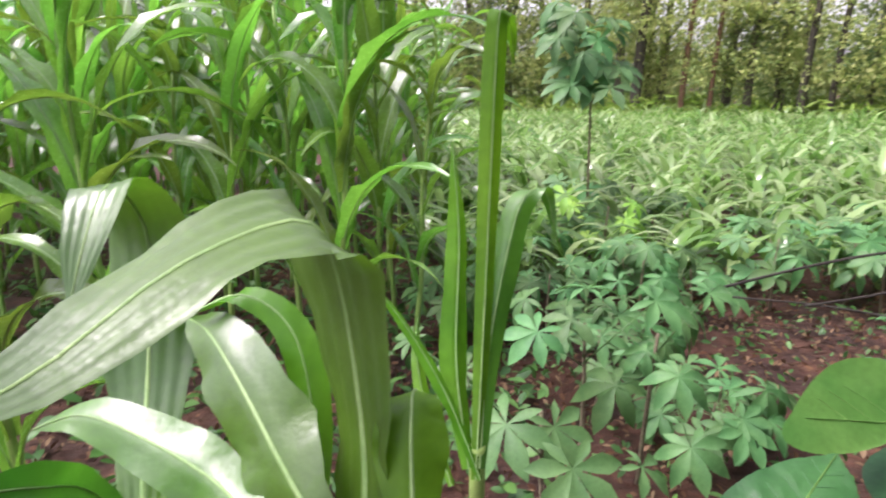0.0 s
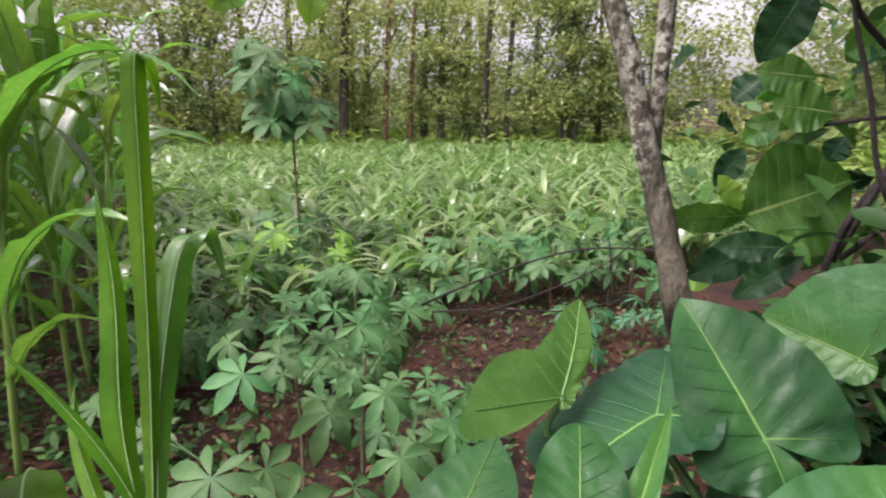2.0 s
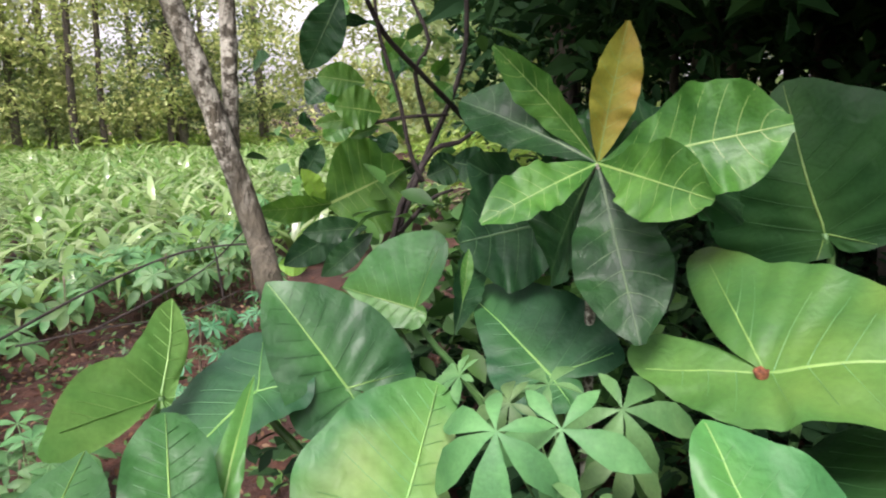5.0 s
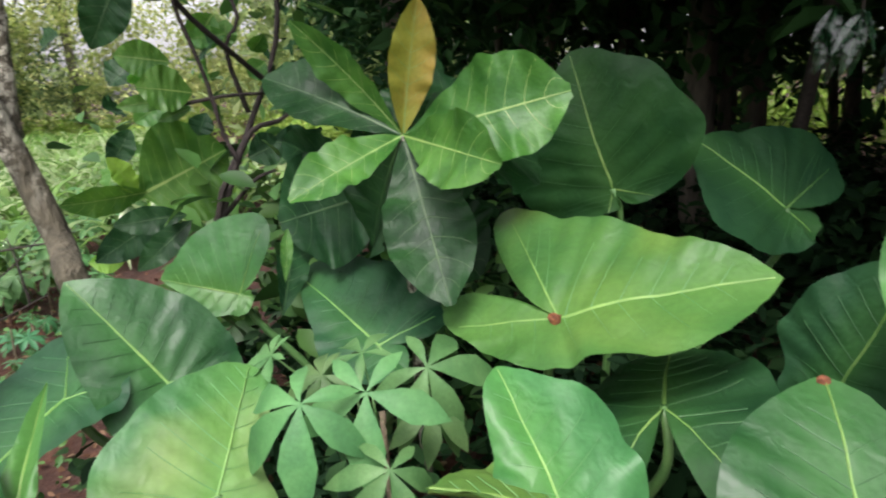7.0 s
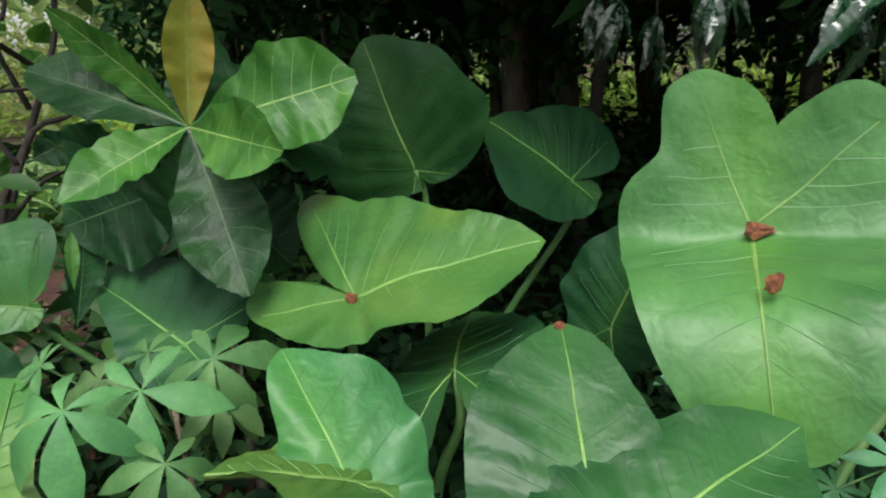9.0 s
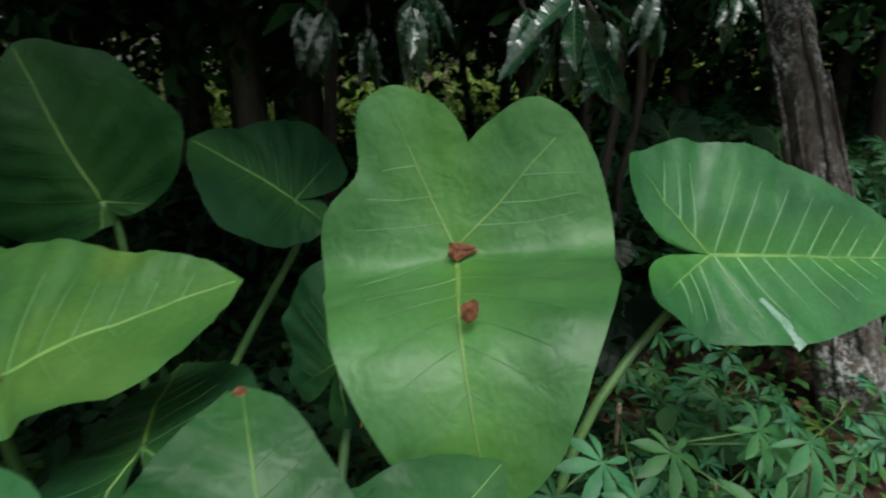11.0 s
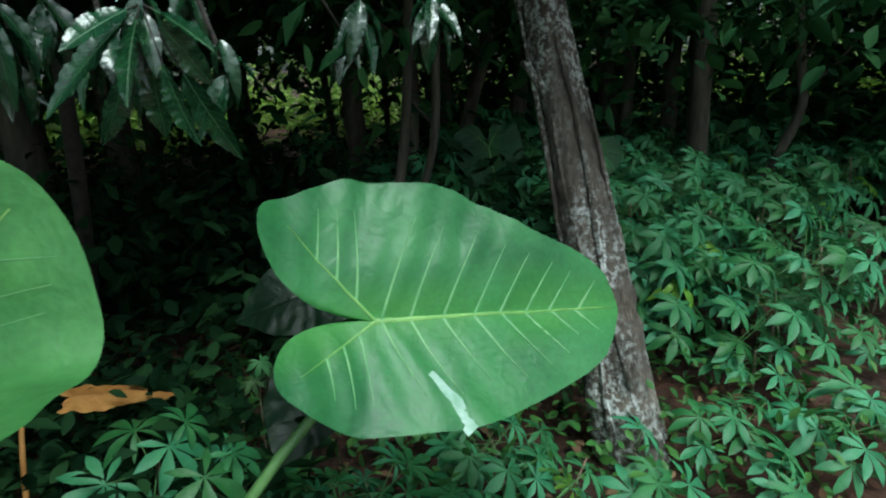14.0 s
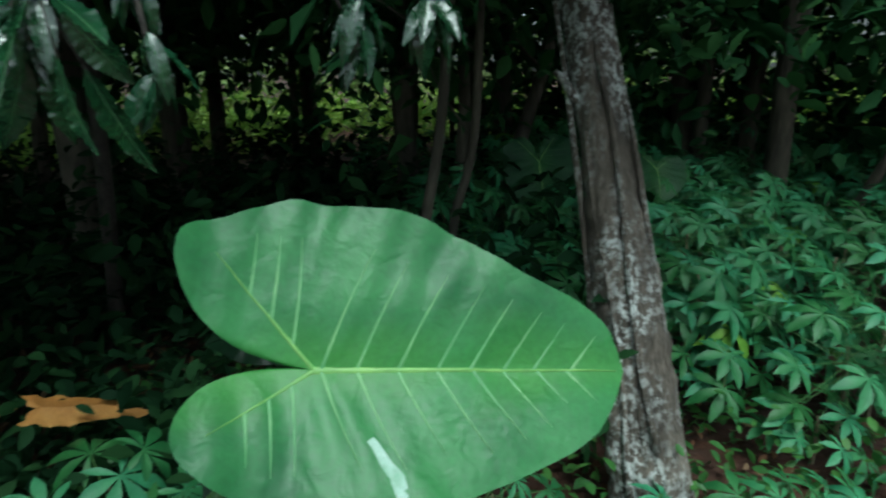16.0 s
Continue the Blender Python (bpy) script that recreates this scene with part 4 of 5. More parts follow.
FRONT = (-0.1, -0.7, 0)
cassava((0.42, 1.72, 0), [((0.246, 1.525, 0.618), 0.11, FRONT), ((0.420, 1.740, 0.666), 0.11, FRONT), ((0.237, 1.709, 0.644), 0.09, FRONT), ((0.585, 1.630, 0.666), 0.12, FRONT),
                          ((0.356, 1.625, 0.614), 0.1, FRONT), ((0.517, 1.740, 0.581), 0.09, FRONT)], "cassava plant with spread pale leaves on bare soil", seed=6)
cassava((0.62, 1.75, 0), [((0.480, 1.592, 0.429), 0.135, FRONT), ((0.611, 1.485, 0.510), 0.11, FRONT), ((0.795, 1.777, 0.638), 0.1, FRONT), ((0.596, 1.332, 0.399), 0.11, FRONT),
                          ((0.591, 1.681, 0.492), 0.09, FRONT)], "cassava plant with drooping pale leaves on bare soil", seed=7)
cassava((0.28, 1.32, 0), [((0.133, 1.180, 0.552), 0.14, FRONT), ((0.255, 1.079, 0.513), 0.13, FRONT), ((-0.040, 1.163, 0.522), 0.1, FRONT), ((0.249, 1.253, 0.502), 0.11, FRONT),
                          ((-0.082, 1.533, 0.591), 0.07, FRONT), ((0.426, 1.178, 0.451), 0.08, FRONT), ((0.048, 1.325, 0.604), 0.08, FRONT)], "low cassava plant at the maize's foot", seed=8)
rnd = random.Random(22)
for k in range(8):
    random_cassava(rnd.uniform(-0.15, 0.95), rnd.uniform(1.7, 3.0), rnd.uniform(0.26, 0.46), 12, 0.115, "pale", 60 + k, "young cassava plant on weedy red soil", FRONT, 0.2, "cassava shoots")
rnd = random.Random(21)
for k in range(26):
    x, y = rnd.uniform(0.2, 4.6), rnd.uniform(3.0, 4.9)
    random_cassava(x, y, rnd.uniform(0.3, 0.55), 10, 0.13, "pale", 100 + k, "leafy young cassava at the edge of the maize field", FRONT, 0.22, "cassava row")
for k in range(7):
    x, y = rnd.uniform(1.2, 2.6), rnd.uniform(1.9, 3.0)
    random_cassava(x, y, rnd.uniform(0.14, 0.25), 6, 0.09, "deep", 140 + k, "small low cassava shoot on red soil", FRONT, 0.14, "cassava shoots")
random_cassava(1.05, 3.9, 0.62, 9, 0.13, "new", 160, "yellow-green cassava plant lit by open sky", FRONT, 0.3)

# the tall cassava in the field
tree_top = (0.938, 4.547, 1.506)
hubs = []
for k in range(38):
    a, f = k * 2.4, rnd.uniform(0, 1)
    hubs.append(((tree_top[0] + math.cos(a) * 0.32 * (1 - 0.4 * f) * rnd.uniform(0.3, 1.1), tree_top[1] + math.sin(a) * 0.32 * rnd.uniform(0.3, 1.1), tree_top[2] - 0.34 + 0.60 * f), 0.19, FRONT))
cassava((1.074, 4.550, 0.000), hubs, "tall single-stemmed cassava with a rounded leafy top", seed=9, stem_r=0.011)

# the stand beside the leaning trunk
rnd = random.Random(5)
count = 0
while count < 118:
    x, y = rnd.uniform(1.7, 5.0), rnd.uniform(-6.6, -2.3)
    if x < 1.62 + 0.24 * (-2.45 - y) + 0.12 * math.sin(y * 2.1) or (x < 2.3 and y > -2.75):
        continue
    random_cassava(x, y, rnd.uniform(0.36, 0.58) + 0.12 * (x - 1.8), 22, 0.115, "deep", 300 + count, "leafy green cassava in a dense shaded stand", TO_EYE, 0.27, "cassava stand")
    count += 1
for k, (x, y) in enumerate(((1.42, -2.66), (1.7, -3.05), (1.25, -2.9), (1.95, -3.5), (1.6, -3.6), (2.2, -2.75), (2.05, -2.25), (1.75, -1.95), (1.5, -1.85), (2.1, -1.8), (1.95, -4.2), (1.6, -1.5), (1.4, -1.25))):
    random_cassava(x, y, rnd.uniform(0.16, 0.30), 8, 0.10, "deep", 400 + k, "small cassava shoot on litter-strewn red soil", TO_EYE, 0.16, "cassava shoots")
for k in range(16):
    random_cassava(rnd.uniform(1.2, 1.8), rnd.uniform(-1.9, -0.9), rnd.uniform(0.12, 0.3), 8, 0.09, "deep", 430 + k, "low shaded cassava under the trees", TO_EYE, 0.16, "cassava shoots")


# ---------------------------------------------------------------- maize
near = thing("maize_plant", (0.0, 0.52, 0), "young maize plant with broad arching leaves close by", "maize plant", "tall maize")
part("stalk", tube("stalk", [(0.0, 0.52, -0.02), (-0.02, 0.48, 0.45), (-0.059, 0.386, 0.940)], 0.016, 0.011, 10, 10), MAIZE_STEM, near)
for k, (pts, half, side, fold) in enumerate([
    ([(-0.058, 0.392, 0.921), (-0.061, 0.423, 0.995), (-0.079, 0.449, 1.109), (-0.101, 0.438, 1.154), (-0.157, 0.364, 1.144), (-0.201, 0.282, 1.111), (-0.226, 0.212, 1.108)], 0.058, (-0.64, 0.72, 0.27), 0.04),
    ([(-0.099, 0.413, 0.903), (-0.106, 0.461, 0.973), (-0.128, 0.500, 1.042), (-0.176, 0.523, 1.068), (-0.231, 0.531, 1.045)], 0.018, (0.9, 0.2, 0.3), 0.3),
    ([(-0.084, 0.376, 0.935), (-0.120, 0.413, 0.968), (-0.163, 0.463, 1.008), (-0.207, 0.517, 1.034), (-0.244, 0.559, 1.034)], 0.042, (0.85, -0.2, 0.4), 0.2),
    ([(-0.019, 0.361, 0.933), (-0.022, 0.386, 0.978), (-0.023, 0.409, 1.013), (-0.022, 0.441, 1.019), (-0.011, 0.464, 0.992)], 0.030, (1.0, 0.1, 0.0), 0.35),
    ([(-0.128, 0.382, 0.930), (-0.173, 0.422, 0.947), (-0.231, 0.450, 0.964), (-0.305, 0.479, 0.975), (-0.353, 0.482, 0.960)], 0.030, (0.5, 0.6, 0.6), 0.25),
    ([(-0.300, 0.534, 0.822), (-0.310, 0.577, 0.890), (-0.320, 0.627, 0.955), (-0.325, 0.671, 1.084), (-0.350, 0.652, 1.145), (-0.354, 0.600, 1.096), (-0.356, 0.559, 1.034)], 0.051, (1.0, 0.1, 0.05), 0.1),
    ([(-0.172, 0.822, 1.015), (-0.230, 0.820, 1.067), (-0.277, 0.765, 1.086), (-0.327, 0.715, 1.077)], 0.017, (0.3, 0.8, 0.5), 0.2),
    ([(-0.287, 0.327, 1.008), (-0.267, 0.356, 0.993), (-0.254, 0.392, 0.964), (-0.228, 0.409, 0.906)], 0.018, (0.2, 0.9, 0.4), 0.2),
]):
    part("leaf", free_leaf(pts, half, side, k, fold, pleat=0.013 if k in (0, 5) else 0.0), (MAIZE_VIVID if k in (1, 3) else MAIZE, MAIZE_RIB), near, "glossy leaf bent over, pale streaks" if k == 0 else "")

whorl = thing("maize_plant", (0.05, 0.80, 0), "upright maize plant with a furled whorl and a bent tip", "maize plant", "tall maize")
part("stalk", tube("stalk", [(0.05, 0.80, -0.02), (0.05, 0.79, 0.4), (0.043, 0.691, 0.811)], 0.015, 0.010, 10, 10), MAIZE_STEM, whorl)
for k, (pts, half, side, fold) in enumerate([
    ([(0.040, 0.669, 0.778), (0.051, 0.743, 0.932), (0.061, 0.800, 1.141), (0.067, 0.815, 1.306), (0.074, 0.822, 1.334), (0.088, 0.853, 1.309), (0.093, 0.865, 1.267)], 0.0165, (1, 0.2, 0), 0.5),
    ([(0.032, 0.677, 0.788), (0.017, 0.742, 0.902), (0.021, 0.805, 1.050), (0.012, 0.836, 1.173)], 0.020, (1, 0.4, 0), 0.6),
    ([(0.045, 0.676, 0.789), (0.057, 0.740, 0.902), (0.080, 0.783, 1.018), (0.105, 0.819, 1.097), (0.139, 0.846, 1.104), (0.157, 0.839, 1.034)], 0.022, (1, 0.1, 0.1), 0.4),
    ([(0.046, 0.669, 0.778), (0.004, 0.706, 0.873), (-0.046, 0.740, 0.949), (-0.096, 0.757, 1.011)], 0.010, (0.5, 0.7, 0.4), 0.4),
    ([(0.011, 0.674, 0.766), (-0.018, 0.727, 0.829), (-0.035, 0.778, 0.885), (-0.035, 0.820, 0.933)], 0.011, (1, 0.2, 0), 0.5),
]):
    part("leaf", free_leaf(pts, half, side, 20 + k, fold), (MAIZE if k == 2 else MAIZE_VIVID, MAIZE_RIB), whorl)

MAIZE_LEAVES = []
for k in range(10):
    me = maize_leaf_mesh(0.60 + 0.05 * (k % 4), 0.043 + 0.005 * (k % 3), 12 + 5 * (k % 4), 95 + 18 * (k % 5), k)
    me.materials.append(MAIZE_FIELD)
    me.materials.append(MAIZE_RIB)
    MAIZE_LEAVES.append(me)
MAIZE_STALK = tube("stalk", [(0, 0, -0.02), (0.01, 0, 0.33), (-0.01, 0.01, 0.66), (0, 0, 1)], 0.013, 0.006, 7, 10, 0.1)
MAIZE_STALK.materials.append(MAIZE_STEM)


def tall_maize(x, y, h, seed, label="tall green maize plant in a dense row"):
    rnd = random.Random(seed)
    plant = thing("maize_plant", (x, y, 0), label, "maize plant", "tall maize")
    B = Matrix.Translation((x, y, 0)) @ pose(0, 0, 0, rnd.uniform(-4, 4), rnd.uniform(-4, 4), rnd.uniform(0, 360))
    part("stalk", MAIZE_STALK, None, plant, "", B @ Matrix.Diagonal((1.1, 1.1, h * 0.82, 1)))
    n = rnd.randint(9, 12)
    turn = rnd.uniform(0, 360)
    for k in range(n):
        f = (k + 1) / n
        part("leaf", rnd.choice(MAIZE_LEAVES), None, plant, "", B @ pose(0, 0, h * (0.14 + 0.68 * f), 0, -12 * f, turn + 180 * k + rnd.uniform(-35, 35)) @ Matrix.Scale((0.75 + 0.45 * math.sin(math.pi * f)) * h / 1.8, 4))
    return plant


tall_maize(-0.42, 2.35, 1.9, 1, "pale-stalked maize plant at the row's end")
tall_maize(-0.14, 2.7, 1.55, 2)
tall_maize(-1.05, 1.9, 1.75, 3)
tall_maize(-0.95, 1.25, 1.45, 4)
rnd = random.Random(11)
k = 5
for row in range(11):
    y = 2.7 + row * 0.55
    x = -0.30 + 0.04 * row - 0.06 * row * rnd.uniform(0.0, 1)
    while x > -4.8 - 0.35 * row:
        tall_maize(x + rnd.uniform(-0.08, 0.08), y + rnd.uniform(-0.14, 0.14), rnd.uniform(1.6, 2.15), k)
        x -= rnd.uniform(0.26, 0.4)
        k += 1
        if k > 230:
            break


def young_field():
    """The field of young maize, knee high, in rows that reach the wood."""
    r = np.random.default_rng(4)
    pts = []
    for row in np.arange(3.6, 19.5, 0.42):
        for x in np.arange(-9 + 4, 24, 0.25 if row < 10 else 0.32):
            px, py = x + r.normal() * 0.06, row + r.normal() * 0.07
            if px < -0.15 and row < 9.5:
                continue
            if px < -0.3 - 0.25 * (row - 9) and row >= 9.5:
                continue
            if math.hypot(px, py) > 21 or px > 3.2 + 0.9 * py:
                continue
            pts.append((px, py, r.uniform(0.38, 0.62)))
    V, F = [], []
    base = 0
    for x, y, h in pts:
        leaves = 8 if y < 9 else 7
        turn = r.uniform(0, 6.28)
        for k in range(leaves):
            a = turn + k * math.pi + r.normal() * 0.5
            L, rise = h * r.uniform(0.8, 1.25), r.uniform(0.3, 0.8)
            fall = r.uniform(1.9, 2.9)
            z = h * (0.08 + 0.42 * k / leaves)
            c, s = math.cos(a), math.sin(a)
            d = 0.0
            segs = 6
            for i in range(segs + 1):
                u = i / segs
                w = 0.040 * min(1, 0.5 + 2 * u) * max(0.04, 1 - u ** 2.2)
                wz = w * 0.35
                V += [(x + c * d - s * w, y + s * d + c * w, z + wz), (x + c * d, y + s * d, z), (x + c * d + s * w, y + s * d - c * w, z + wz)]
                if i:
                    q = base + i * 3
                    F += [(q - 3, q - 2, q + 1, q), (q - 2, q - 1, q + 2, q + 1)]
                ang = rise + (fall - rise) * u ** 1.3
                d += math.sin(ang) * L / segs
                z += math.cos(ang) * L / segs
            base += 3 * (segs + 1)
    me = bpy.data.meshes.new("young_maize")
    me.from_pydata(V, [], F)
    me.polygons.foreach_set("use_smooth", [True] * len(me.polygons))
    me.materials.append(FIELD)
    tagged(new("young_maize_field", me), "knee-high field of young glossy maize in rows", "maize field", kind="stuff")


young_field()


# ---------------------------------------------------------------- shrubs and near trees
def broad(plant, a, t, s, mat=BROAD, bow=-0.15, fold=0.32, wave=0.2, power=1.35, label="", curl=0.0, seed=0, name="leaf"):
    m, L, half = aim(a, t, s)
    return part(name, obovate_mesh(L, half, bow, fold, wave * 0.45, seed, power, 8, curl=curl), (mat, BROAD_VEIN_DARK if mat is BROAD_DARK else BROAD_VEIN), plant, label, m)


rosette = thing("broad_leaved_shrub", (1.5, 0.25, 0), "shrub with a rosette of large oval ribbed leaves", "shrub")
hub = (1.367, 0.224, 1.157)
part("stem", tube("stem", [(1.5, 0.25, -0.02), (1.47, 0.26, 0.6), hub], 0.016, 0.010, 8, 12, 0.15), BARK, rosette)
broad(rosette, hub, (1.347, 0.170, 1.432), (1.330, 0.236, 1.311), BROAD_OLD, 0.1, 0.45, 0.2, 1.2, "old yellow-brown leaf standing upright")
broad(rosette, hub, (1.397, -0.124, 1.246), (1.410, 0.024, 1.323), BROAD, 0.25, 0.3, 0.32, 1.5, "leaf with a ragged eaten margin", 0.12, 3)
broad(rosette, hub, (1.180, -0.033, 1.118), (1.270, 0.051, 1.205), BROAD, -0.1, 0.35, 0.28, 1.6, "bright yellow-green leaf")
broad(rosette, hub, (1.149, 0.383, 1.050), (1.277, 0.345, 1.141), BROAD, -0.1, 0.35, 0.28, 1.3)
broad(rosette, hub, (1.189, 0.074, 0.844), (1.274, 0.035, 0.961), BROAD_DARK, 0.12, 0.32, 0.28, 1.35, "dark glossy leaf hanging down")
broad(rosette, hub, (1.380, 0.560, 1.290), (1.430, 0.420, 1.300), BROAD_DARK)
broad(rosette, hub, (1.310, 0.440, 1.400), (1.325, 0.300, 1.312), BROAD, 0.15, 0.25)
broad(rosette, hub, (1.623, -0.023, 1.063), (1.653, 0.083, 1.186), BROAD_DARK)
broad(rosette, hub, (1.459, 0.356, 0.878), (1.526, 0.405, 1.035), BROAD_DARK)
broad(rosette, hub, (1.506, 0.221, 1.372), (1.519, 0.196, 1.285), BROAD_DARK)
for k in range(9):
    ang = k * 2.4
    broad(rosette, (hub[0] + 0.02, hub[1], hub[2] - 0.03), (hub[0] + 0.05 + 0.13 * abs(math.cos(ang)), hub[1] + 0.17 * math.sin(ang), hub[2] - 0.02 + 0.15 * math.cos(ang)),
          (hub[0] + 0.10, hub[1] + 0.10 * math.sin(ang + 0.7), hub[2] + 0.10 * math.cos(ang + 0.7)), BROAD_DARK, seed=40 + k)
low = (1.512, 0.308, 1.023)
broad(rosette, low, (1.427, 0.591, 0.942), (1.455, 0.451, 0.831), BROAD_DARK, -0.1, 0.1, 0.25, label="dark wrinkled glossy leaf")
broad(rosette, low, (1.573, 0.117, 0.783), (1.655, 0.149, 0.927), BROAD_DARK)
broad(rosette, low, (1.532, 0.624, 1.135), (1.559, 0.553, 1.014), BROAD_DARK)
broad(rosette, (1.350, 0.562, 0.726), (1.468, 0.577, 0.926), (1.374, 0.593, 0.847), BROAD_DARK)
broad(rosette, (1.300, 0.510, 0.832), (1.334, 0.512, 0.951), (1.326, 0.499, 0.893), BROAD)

bush = thing("leafy_bush", (2.0, 1.15, 0), "bush with thin dark branches and oval leaves", "bush")
part("trunk", tube("trunk", [(2.0, 1.15, -0.02), (1.780, 1.063, 0.805), (1.940, 1.007, 1.140), (2.046, 0.926, 1.449), (2.080, 0.942, 1.837)], 0.011, 0.009, 8, 16, 0.3), TWIG, bush)
part("branch", tube("branch", [(2.052, 0.932, 1.246), (1.821, 0.916, 1.352), (1.611, 0.931, 1.474), (1.480, 0.908, 1.573)], 0.010, 0.007, 7, 12, 0.25), TWIG, bush)
part("branch", tube("branch", [(1.627, 0.830, 1.065), (1.612, 0.863, 1.155), (1.594, 0.889, 1.317), (1.556, 0.918, 1.475), (1.535, 0.919, 1.582)], 0.008, 0.005, 6, 14, 0.3), TWIG, bush)
part("branch", tube("branch", [(1.798, 1.057, 0.858), (1.897, 0.979, 1.125), (1.961, 0.885, 1.173), (2.111, 0.830, 1.279)], 0.012, 0.006, 6, 12, 0.25), TWIG, bush)
part("branch", tube("branch", [(1.728, 0.990, 0.884), (1.804, 0.914, 0.989), (1.848, 0.855, 1.019)], 0.009, 0.005, 6, 8, 0.2), TWIG, bush)
part("branch", tube("branch", [(1.782, 1.135, 1.234), (1.868, 1.026, 1.254), (1.980, 0.952, 1.258)], 0.007, 0.005, 6, 8, 0.2), TWIG, bush)
part("branch", tube("branch", [(1.986, 1.031, 1.194), (1.955, 1.069, 1.399), (1.976, 1.024, 1.504), (2.010, 1.115, 1.654)], 0.010, 0.006, 6, 10, 0.2), TWIG, bush)
for k, (a, t, s, mt) in enumerate([
    ((1.807, 1.374, 0.938), (2.025, 1.171, 1.067), (1.908, 1.295, 1.196), BROAD),
    ((1.326, 0.860, 1.546), (1.278, 0.939, 1.372), (1.342, 0.862, 1.452), BROAD_DARK),
    ((1.770, 1.145, 1.363), (1.666, 1.258, 1.386), (1.726, 1.190, 1.427), BROAD),
    ((1.806, 1.106, 1.267), (1.665, 1.192, 1.290), (1.769, 1.147, 1.346), BROAD),
    ((1.773, 1.146, 1.252), (1.658, 1.271, 1.235), (1.721, 1.205, 1.273), BROAD),
    ((1.802, 1.110, 1.224), (1.733, 1.189, 1.186), (1.770, 1.149, 1.226), BROAD),
    ((1.785, 1.327, 0.952), (1.564, 1.465, 0.943), (1.663, 1.386, 0.999), BROAD),
    ((1.766, 1.346, 0.945), (1.687, 1.373, 1.078), (1.686, 1.363, 0.996), CASSAVA_NEW),
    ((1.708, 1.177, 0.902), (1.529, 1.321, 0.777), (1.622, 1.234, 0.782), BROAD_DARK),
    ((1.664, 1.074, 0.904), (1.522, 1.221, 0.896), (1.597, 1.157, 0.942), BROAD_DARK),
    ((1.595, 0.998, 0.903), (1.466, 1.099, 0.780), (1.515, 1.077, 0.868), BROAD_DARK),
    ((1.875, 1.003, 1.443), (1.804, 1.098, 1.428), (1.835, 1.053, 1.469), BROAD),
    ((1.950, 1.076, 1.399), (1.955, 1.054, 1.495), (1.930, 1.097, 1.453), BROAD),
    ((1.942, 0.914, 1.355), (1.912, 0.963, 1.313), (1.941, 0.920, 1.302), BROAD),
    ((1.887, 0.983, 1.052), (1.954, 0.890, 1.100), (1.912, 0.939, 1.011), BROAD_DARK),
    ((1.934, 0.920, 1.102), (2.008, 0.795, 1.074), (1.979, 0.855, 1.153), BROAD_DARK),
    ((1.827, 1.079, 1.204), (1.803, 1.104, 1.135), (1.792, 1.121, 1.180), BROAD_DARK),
    ((1.546, 1.369, 0.767), (1.611, 1.294, 0.760), (1.589, 1.333, 0.798), CASSAVA_NEW),
    ((1.827, 1.510, 1.022), (1.892, 1.458, 1.153), (1.837, 1.511, 1.119), BROAD_DARK),
]):
    broad(bush, a, t, s, mt, seed=k, power=1.1, fold=0.2)

rnd = random.Random(33)
for k in range(24):
    p = Vector((rnd.uniform(1.75, 2.5), rnd.uniform(0.9, 1.75), rnd.uniform(1.05, 1.75)))
    d = Vector((rnd.uniform(-1, 0.6), rnd.uniform(-0.6, 1), rnd.uniform(-0.7, 0.2))).normalized() * rnd.uniform(0.09, 0.17)
    q = Vector((rnd.uniform(-1, 1), rnd.uniform(-1, 1), rnd.uniform(-0.4, 1))).normalized() * 0.06
    broad(bush, p, p + d, p + d * 0.5 + q, rnd.choice((BROAD, BROAD, BROAD_DARK)), seed=70 + k, power=1.1)
r = np.random.default_rng(8)
c = np.concatenate([clumps(r, 6, 14, ((1.9, 0.9, 0.5), (3.0, 2.0, 2.6)), 0.12), clumps(r, 60, 16, ((1.65, 0.2, 0.1), (2.9, 1.6, 0.95)), 0.13)])
part("foliage", leaf_cloud("foliage", c, 1.2, 0.11, WEED, 8, 0.5, 0.0, True), None, bush)

fork = thing("forked_tree", (2.423, 2.112, 0.000), "slim leaning tree with pale lichen, forked at eye height", "tree")
F0, F1 = (1.306, 1.120, 0.721), (1.300, 1.246, 1.282)
part("trunk", tube("trunk", [(2.423, 2.112, 0.000), F0, (1.297, 1.178, 0.932), (1.263, 1.252, 1.209), (1.226, 1.291, 1.411), (1.191, 1.331, 1.580), (1.133, 1.395, 1.907)], 0.038, 0.027, 14, 40, 0.18, 3), BARK, fork)
part("limb", tube("limb", [(1.300, 1.256, 1.172), (1.311, 1.263, 1.282), (1.324, 1.266, 1.441), (1.332, 1.270, 1.595), (1.299, 1.243, 1.931)], 0.022, 0.024, 12, 24, 0.18, 5), BARK, fork)
r = np.random.default_rng(81)
# Unseen leaf mass added overhead to shade the shrub and taro.
shading_crown = np.concatenate([clumps(r, 150, 40, ((1.15, -1.1, 2.25), (3.4, 0.7, 3.6)), 0.18), clumps(r, 110, 40, ((1.45, -1.4, 1.9), (3.2, 0.45, 2.4)), 0.14), clumps(r, 14, 40, ((1.9, 0.7, 2.5), (3.2, 1.4, 3.6)), 0.16)])
part("crown", leaf_cloud("crown", shading_crown, 1.3, 0.17, SHADE, 81, 0.5), None, fork)
for k, (a, t, s) in enumerate([((0.280, 1.412, 1.566), (0.226, 1.435, 1.479), (0.289, 1.421, 1.513)), ((0.414, 1.277, 1.583), (0.398, 1.308, 1.443), (0.436, 1.286, 1.513)), ((0.301, 1.405, 1.560), (0.240, 1.425, 1.489), (0.311, 1.411, 1.516))]):
    broad(fork, a, t, s, CASSAVA_NEW, seed=60 + k, name="hanging_leaf")

